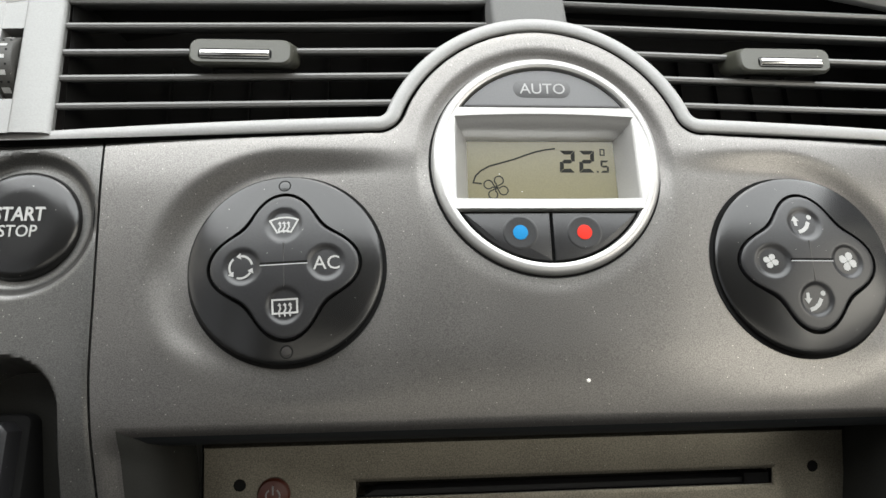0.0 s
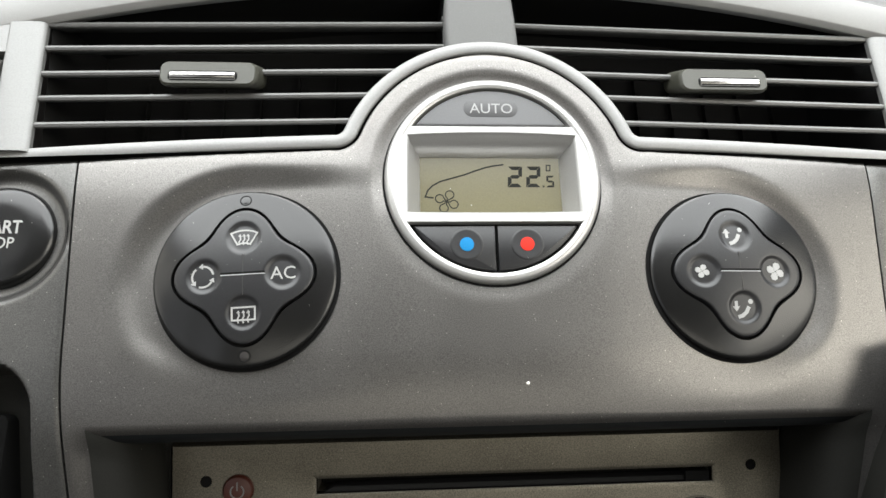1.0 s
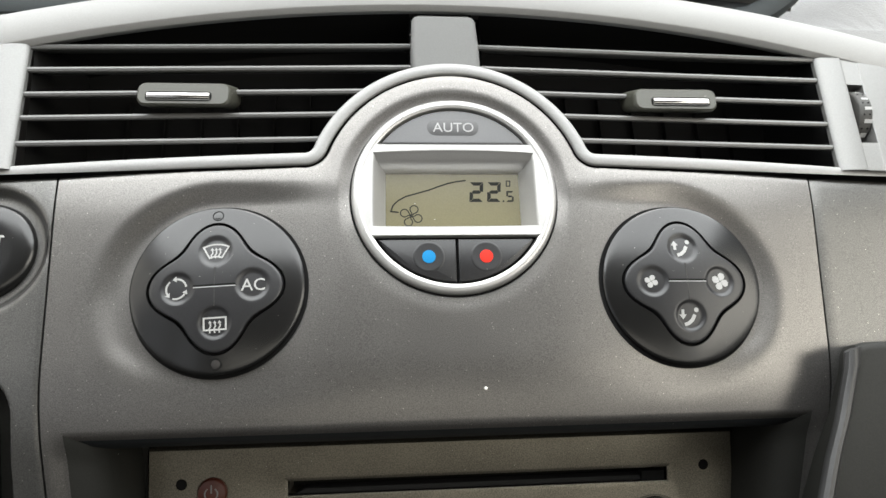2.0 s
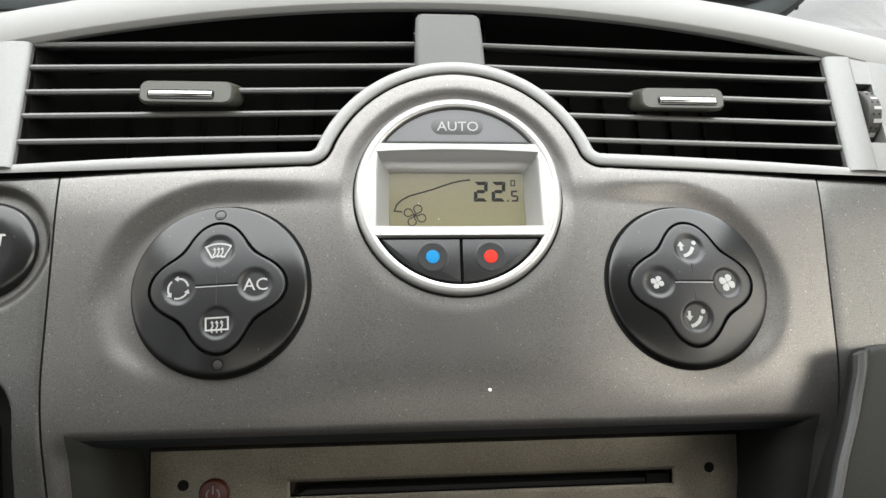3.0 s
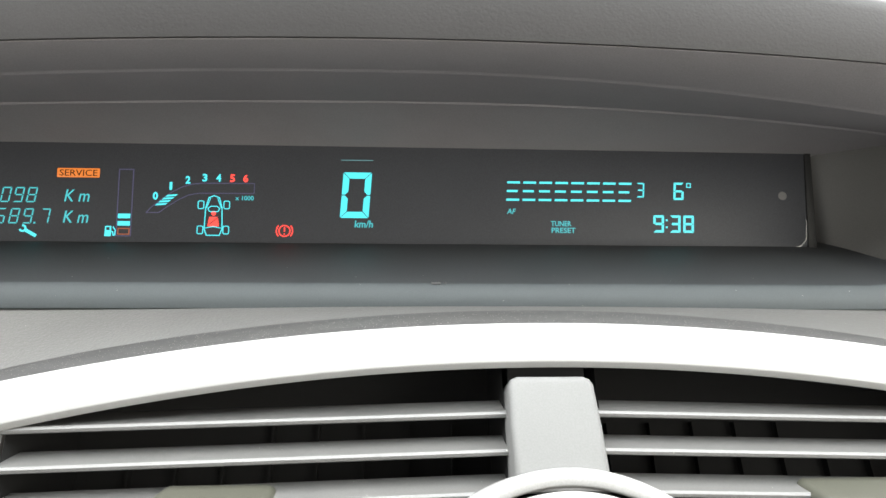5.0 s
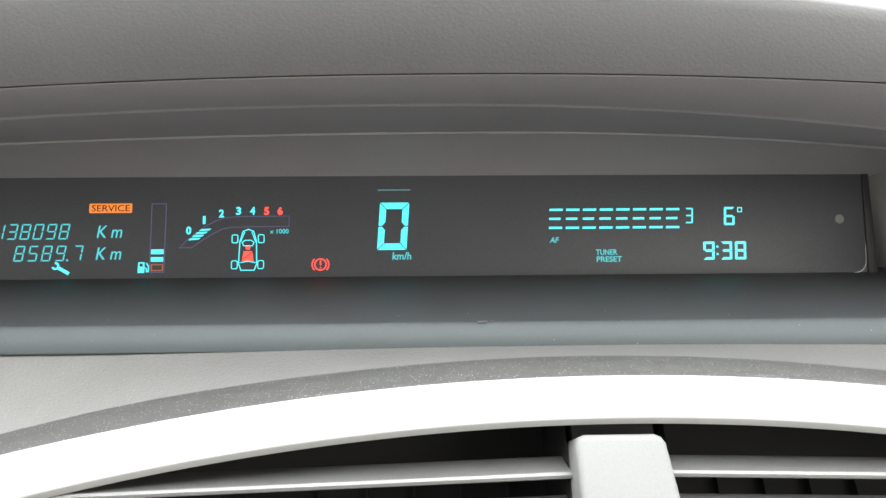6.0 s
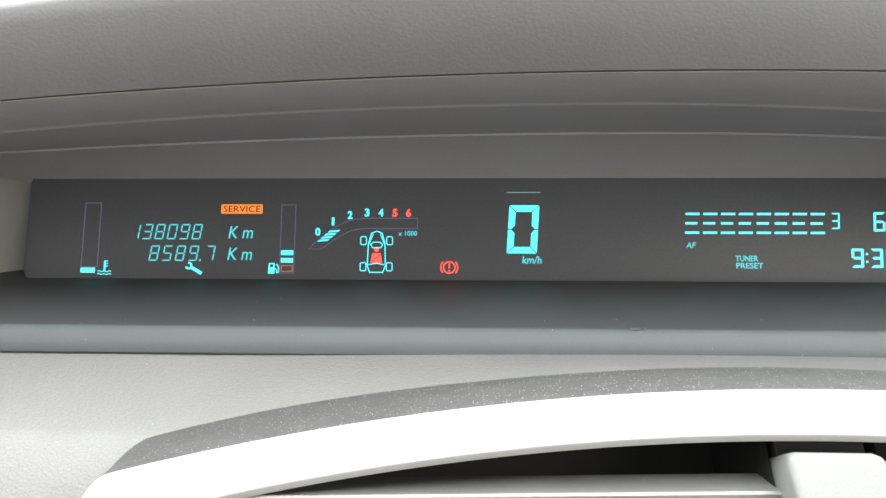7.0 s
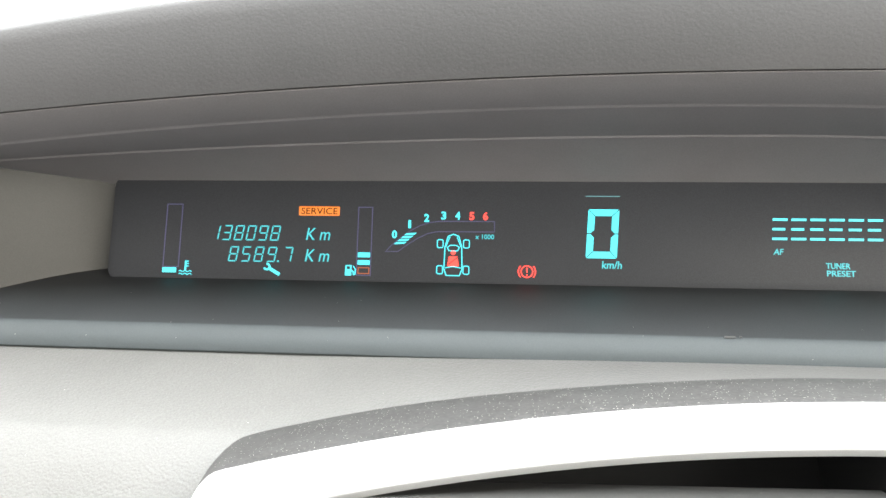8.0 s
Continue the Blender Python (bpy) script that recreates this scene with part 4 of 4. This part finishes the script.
# ---- starter button, key card reader, radio ----
def start_button():
    root = thing("start_button", PANEL @ Matrix.Translation((-0.1335, -0.0154, -0.0046)), "round black engine starter button in a dished rim", "button")
    part("well", lathe([(15.7, -5.4), (15.5, -2.8), (14.4, -3.2)], 64, cap=False), GAP, root)
    cap = part("cap", lathe([(14.5, -8), (14.5, -1.5), (14.2, -0.2), (13.4, 0.7), (11.8, 1.2), (8, 1.3), (4, 1.15), (0.0001, 1.1)], 64), BLACK, root)
    words("START", 3.8, -6.3, 6.1, 0.6, 1.15, INK, cap, bold=0.02)
    words("STOP", 3.1, -4.6, 4.6, -3.5, 1.15, INK, cap, bold=0.006)


def card_reader():
    root = thing("card_reader", PANEL @ Matrix.Translation((-0.0140, -0.0012, -0.0070)), "black key card reader set in a dark recess", "card reader")
    # dark sheet added over the recess floor to give its shade
    recess_shade = prism(rounded(-132.4, -112, -105.6, -48.9, 11.5), -22, -10.5, 1.0)
    for p in recess_shade.verts:
        p.co.z += curl(p.co.y)
    part("recess_shade", recess_shade, BAY, root, "dark sheet added as shade inside the card recess")
    part("slot_frame", prism(rounded(-140, -112, -117.2, -60.5, 2.5), -20, -9.5, 1.0), GAP, root)
    part("card_end", prism([(-138, -112), (-119.2, -112), (-119.2, -64.5), (-121.2, -62.4), (-138, -62.4)], -14, -4.2, 1.6), PADBLACK, root, "black card grip")
    part("card_face", prism([(-138, -112), (-122.0, -112), (-122.0, -66.5), (-138, -66.5)], -6, -3.6, 0.8), PADBLACK, root)


def radio():
    root = thing("radio", RADIO_AT, "bronze-grey car radio with a disc slot", "car radio")
    s = (-51.2, -4.9, 71.0, -0.4)
    face = [(-93.2, -62), (93.2, -62), (93.2, 10.8), (-93.2, 10.8)]
    slot = [(s[0], s[1]), (s[2], s[1]), (s[2], s[3]), (s[0], s[3])]
    loops = [[(x, y, -9) for x, y in face], [(x, y, 0.0) for x, y in face], [(x, y, 0.9) for x, y in inset(face, 0.5)],
             [(x, y, 0.9) for x, y in inset(slot, -1.3)], [(x, y, 0.2) for x, y in slot], [(x, y, -14) for x, y in inset(slot, 0.3)]]
    part("face", loft(loops, cap1=True), RADIO, root)
    part("slot_lining", loft([[(x, y, z) for x, y in inset(slot, 0.05)] for z in (-0.2, -13)], cap1=True), GAP, root, "black disc slot")
    part("shutter", prism([(-49, -4.8), (62, -4.8), (64, -3.2), (-46, -3.2)], -5, -1.0, 0.3), VENTBLACK, root)
    part("slot_catch", box(62.5, -4.6, -3, 70, -1.6, 0.1), GAP, root)
    for x in (-83.1, 83.1):
        part("hole", lathe([(1.75, 0.88), (1.6, 0.94), (1.3, 0.93), (0.0001, 0.92)], 24, x, 0), GAP, root)
    p = part("power_button", lathe([(4.5, 0), (4.5, 1.6), (4.0, 2.3), (2.5, 2.6), (0.0001, 2.65)], 40, -73.7, -2.6), POWER, root, "dark red round power button")
    bm = stroke(arc(-73.7, -2.6, 1.9, 125, 415, 20), 0.4, 2.55, 2.78)
    stroke([(-73.7, -2.3), (-73.7, 0.1)], 0.4, 2.55, 2.78, bm=bm)
    part("power_symbol", bm, ENGRAVE, p)
    k = part("volume_knob", lathe([(12.2, 0.5), (12.2, 2.5), (11.6, 3.4), (10.6, 3.6), (10.2, 3.0)], 64, 66.1, -21, cap=False), CHROME, root, "bright ring round the volume knob")
    part("knob_cap", lathe([(10.3, 0.5), (10.2, 8), (9.2, 9), (0.0001, 9)], 64, 66.1, -21), BLACK, k)


def side_trim():
    root = thing("console_side_trim", PANEL, "dark grey console cheek with a slightly lighter rounded edge", "trim")
    pts = [(91.5, -94), (178, -94), (178, -46), (114.4, -47.3), (111.3, -48.0), (109.6, -50.0), (108.5, -54), (102.9, -67.5), (98.2, -77)]
    cheek = prism(pts, -15, 8.2, 2.4, steps=3)
    for p in cheek.verts:
        p.co.x += 0.42 * (8.2 - p.co.z)
    part("cheek", cheek, BAY, root)
    path = [(110.4, -49.3), (109.2, -54), (103.6, -67.5), (98.9, -77), (92.2, -93)]
    loops = []
    for x, y in path:
        loops.append([(x + 2.3 * math.cos(a), y + 0.9 * math.cos(a), 7.2 + 1.8 * math.sin(a)) for a in [2 * math.pi * k / 10 for k in range(10)]])
    part("edge_bead", loft(loops, cap0=True, cap1=True), BAYEDGE, root, "slightly lighter rounded edge")


fleck = lathe([(0.55, -0.4), (0.45, 0.1), (0.2, 0.3), (0.0001, 0.32)], 10, 7.6, -57.0)
solid("crumb", fleck, plain("pale_crumb", (0.7, 0.68, 0.62), 0.8), PANEL @ Matrix.Translation((0, 0, fascia_relief(7.6, -57.0) / 1000)), "tiny pale crumb lying on the grey fascia", "crumb")
start_button()
card_reader()
radio()
side_trim()


# ---- instrument display ----
def instrument_display():
    root = thing("instrument_display", DISPLAY_AT, "wide black digital instrument display with cyan figures", "instrument display")
    z = 0.5
    glass = part("glass", prism(rounded(-261, -2.5, 135, 41.5, 5), -6, z, 0.5), SCREEN, root, "black display glass")
    part("end_cap", prism([(133.4, -2.5), (137.4, -2.5), (136.6, 42), (133.8, 42)], -4, 1.2, 0.5), CAPBLACK, root, "glossy black edge of the display")
    # pale line that stands in for the glint on the glass corner
    part("corner_glint", stroke(arc(127.5, 4.0, 5.6, 275, 350, 10) + [(133.2, 10.5)], 0.45, 0.3, 0.75), GLASSGLINT, root, "pale line drawn as the glint on the rounded glass corner")
    z0, z1 = z + 0.02, z + 0.10
    def lit(name, bm, mat=CYAN, label=""):
        return part(name, bm, mat, glass, label)
    def text(t, h, x0, x1, y, mat=CYAN, shear=0.0, bold=0.0, name="lettering"):
        return words(t, h, x0, x1, y, z0, mat, glass, name, shear, bold)
    # water temperature
    lit("temperature_scale", stroke([(-237, 3.3), (-230.4, 3.3), (-230.4, 29.3), (-237, 29.3)], 0.28, z0, z1, True), DIMVIOLET)
    lit("temperature_bar", box(-237.1, 0.9, z0, -231.2, 2.9, z1))
    bm = stroke([(-227.3, 1.6), (-227.3, 5.8)], 0.7, z0, z1)
    for y in (3.6, 4.6, 5.6):
        stroke([(-227.3, y), (-226.0, y)], 0.35, z0, z1, bm=bm)
    for y in (0.4, 1.5):
        stroke([(-230.0 + 0.5 * k, y + 0.25 * math.sin(k * 1.5)) for k in range(12)], 0.3, z0, z1, bm=bm)
    lit("temperature_symbol", bm)
    # distance counters
    for i, ch in enumerate("138098"):
        lit("digit", digit(ch, -217.9 + 5.07 * i, 14.5, 3.6, 6.2, 0.5, 0.16, z0, z1, gap=0.2), SMALLCYAN)
    for i, ch in enumerate("8589"):
        lit("digit", digit(ch, -209.6 + 5.35 * i, 5.8, 3.6, 6.2, 0.5, 0.16, z0, z1, gap=0.2), SMALLCYAN)
    lit("digit", digit("7", -186.9, 5.8, 3.6, 6.2, 0.5, 0.16, z0, z1, gap=0.2), SMALLCYAN)
    lit("point", box(-188.9, 5.8, z0, -188.2, 6.5, z1), SMALLCYAN)
    for y in (15.0, 6.3):
        text("K m", 4.9, -177.4, -167.5, y, SMALLCYAN, shear=0.18)
    # wrench
    bm = stroke([(-192.2, 3.4), (-187.6, 0.8)], 1.3, z0, z1)
    stroke(arc(-193.0, 3.9, 1.15, 200, 460, 14), 0.75, z0, z1 + 0.01, bm=bm)
    lit("wrench_symbol", bm)
    sv = lit("service_lamp", prism(rounded(-180.9, 25.0, -164.0, 28.8, 0.3, 2), z0, z1, 0.03), LITORANGE, "orange SERVICE lamp")
    words("SERVICE", 2.6, -179.9, -164.9, 25.6, z1 - 0.02, LCDINK, sv, bold=0.0)
    # fuel
    lit("fuel_scale", stroke([(-156.2, 1.1), (-150.5, 1.1), (-150.5, 28.6), (-156.2, 28.6)], 0.28, z0, z1, True), DIMVIOLET)
    for y0, y1 in ((8.3, 10.2), (5.3, 7.1)):
        lit("fuel_bar", box(-155.8, y0, z0, -150.9, y1, z1 + 0.02))
    lit("fuel_bar", stroke([(-155.5, 1.8), (-151.1, 1.8), (-151.1, 4.1), (-155.5, 4.1)], 0.4, z0, z1 + 0.02, True), DIMORANGE)
    bm = poly([(-160.8, 0.9), (-158.2, 0.9), (-158.2, 5.1), (-160.6, 5.1)], z0, z1)
    stroke([(-158.2, 3.0), (-157.5, 2.6), (-157.3, 1.3), (-156.7, 1.4), (-156.6, 3.4), (-157.5, 4.8)], 0.4, z0, z1 + 0.01, bm=bm)
    pump = lit("fuel_symbol", bm)
    part("pump_window", box(-160.1, 3.4, z1, -158.8, 4.6, z1 + 0.02), SCREEN, pump)
    # rev counter
    for ch, x, y in (("0", -141.3, 16.1), ("1", -135.1, 20.3), ("2", -128.5, 22.9), ("3", -121.7, 23.9), ("4", -116.1, 23.9)):
        text(ch, 3.2, x - (1.0 if ch != "1" else 0.7), x + (1.0 if ch != "1" else 0.35), y, bold=0.03 if ch != "1" else 0.0, name="figure")
    for ch, x in (("5", -110.5), ("6", -105.1)):
        text(ch, 3.2, x - 1.0, x + 1.0, 23.8, LITRED, bold=0.03, name="figure")
    upper = [(-144.7, 10.8), (-142.5, 13.2), (-139.5, 15.8), (-135.0, 19.2), (-131.0, 21.4), (-127.0, 22.7), (-122.8, 23.2), (-101.5, 23.3)]
    lower = [(-101.5, 19.1), (-123.8, 19.0), (-128.0, 18.2), (-132.0, 16.2), (-136.0, 13.6), (-139.7, 10.8)]
    lit("rev_scale", stroke(upper + lower, 0.26, z0, z1, True), DIMVIOLET)
    for k in range(4):
        x, y = -141.4 + 1.35 * k, 13.7 + 1.22 * k
        lit("rev_bar", poly([(x, y), (x + 4.2, y + 0.35), (x + 5.0, y + 1.1), (x + 0.9, y + 0.8)], z0, z1 + 0.02))
    text("x 1000", 1.9, -109.0, -101.6, 16.2, SMALLCYAN, bold=0.01)
    # car seen from above, with lit belt warning
    car = bmesh.new()
    stroke([(-120.9, 13.0), (-119.7, 17.2), (-117.6, 18.0), (-115.5, 17.2), (-114.3, 13.0), (-114.0, 4.2), (-115.0, 1.6), (-120.2, 1.6), (-121.2, 4.2)], 0.4, z0, z1, True, car)
    stroke([(-120.0, 12.7), (-118.8, 13.6), (-116.4, 13.6), (-115.2, 12.7), (-115.9, 11.4), (-119.3, 11.4)], 0.35, z0, z1, True, car)
    stroke([(-120.6, 12.9), (-119.0, 17.0)], 0.3, z0, z1, bm=car)
    stroke([(-114.6, 12.9), (-116.2, 17.0)], 0.3, z0, z1, bm=car)
    stroke([(-120.7, 4.6), (-117.6, 5.2), (-114.5, 4.6)], 0.35, z0, z1, bm=car)
    for x in (-124.0, -113.6):
        for y in (12.6, 2.2):
            stroke(rounded(x, y, x + 2.3, y + 3.2, 0.6, 3), 0.36, z0, z1, True, car)
    lit("car_symbol", car, CYAN, "cyan car outline seen from above")
    bm = lathe([(0.95, z0), (0.95, z1), (0.0001, z1)], 16, -117.6, 10.7)
    poly([(-119.9, 5.3), (-115.3, 5.3), (-115.9, 9.2), (-119.3, 9.2)], z0, z1, bm)
    belt = lit("belt_lamp", bm, LITRED, "red belt warning lamp")
    part("belt_line", stroke([(-119.4, 6.0), (-115.8, 8.9)], 0.35, z1, z1 + 0.02), SCREEN, belt)
    # brake warning
    bm = stroke(circle(-88.7, 3.65, 2.25, 28), 0.45, z0, z1, True)
    stroke(arc(-88.7, 3.65, 3.3, -42, 42, 10), 0.45, z0, z1, bm=bm)
    stroke(arc(-88.7, 3.65, 3.3, 138, 222, 10), 0.45, z0, z1, bm=bm)
    stroke([(-88.7, 3.3), (-88.7, 5.2)], 0.5, z0, z1, bm=bm)
    box(-88.95, 2.1, z0, -88.45, 2.6, z1, bm)
    lit("brake_lamp", bm, LITRED, "red brake warning lamp")
    # speed
    lit("digit", digit("0", -66.2, 9.3, 11.8, 19.2, 2.6, 0.065, z0, z1, gap=0.22), CYAN, "large cyan speed figure")
    lit("speed_line", stroke([(-66.0, 33.7), (-52.8, 33.7)], 0.28, z0, z1), DIMCYAN)
    text("km/h", 3.0, -60.1, -52.5, 5.3, SMALLCYAN, shear=0.1, bold=0.015)
    # radio line: station name as plain bars
    for i in range(8):
        x = 3.3 + 6.85 * i
        bm = bmesh.new()
        for y, w in ((17.3, 5.4), (21.0, 4.6), (24.7, 5.4)):
            k = x + 0.06 * (y - 17)
            poly([(k, y), (k + w, y), (k + w + 0.1, y + 0.9), (k + 0.1, y + 0.9)], z0, z1, bm)
        lit("bar", bm)
    lit("digit", digit("3", 59.2, 19.3, 3.2, 6.3, 0.55, 0.06, z0, z1))
    lit("digit", digit("6", 75.2, 18.4, 4.4, 7.5, 0.9, 0.06, z0, z1))
    lit("degree_sign", stroke([(81.2, 23.9), (82.8, 23.9), (82.9, 25.6), (81.3, 25.6)], 0.35, z0, z1, True))
    text("AF", 2.2, 3.5, 7.3, 11.7, SMALLCYAN, shear=0.2, bold=0.01)
    text("TUNER", 2.2, 22.2, 30.8, 6.6, SMALLCYAN, bold=0.01)
    text("PRESET", 2.2, 22.4, 32.6, 3.8, SMALLCYAN, bold=0.01)
    for x, ch in ((66.0, "9"), (73.2, "3"), (79.0, "8")):
        lit("digit", digit(ch, x, 4.3, 4.6, 7.4, 1.0, 0.04, z0, z1))
    lit("colon", box(71.6, 9.2, z0, 72.4, 10.0, z1, box(71.5, 6.2, z0, 72.3, 7.0, z1)))
    part("sensor", lathe([(1.9, z), (1.8, z + 0.1), (0.0001, z + 0.12)], 24, 123.4, 20.7), SENSOR, glass, "small grey light sensor")


instrument_display()
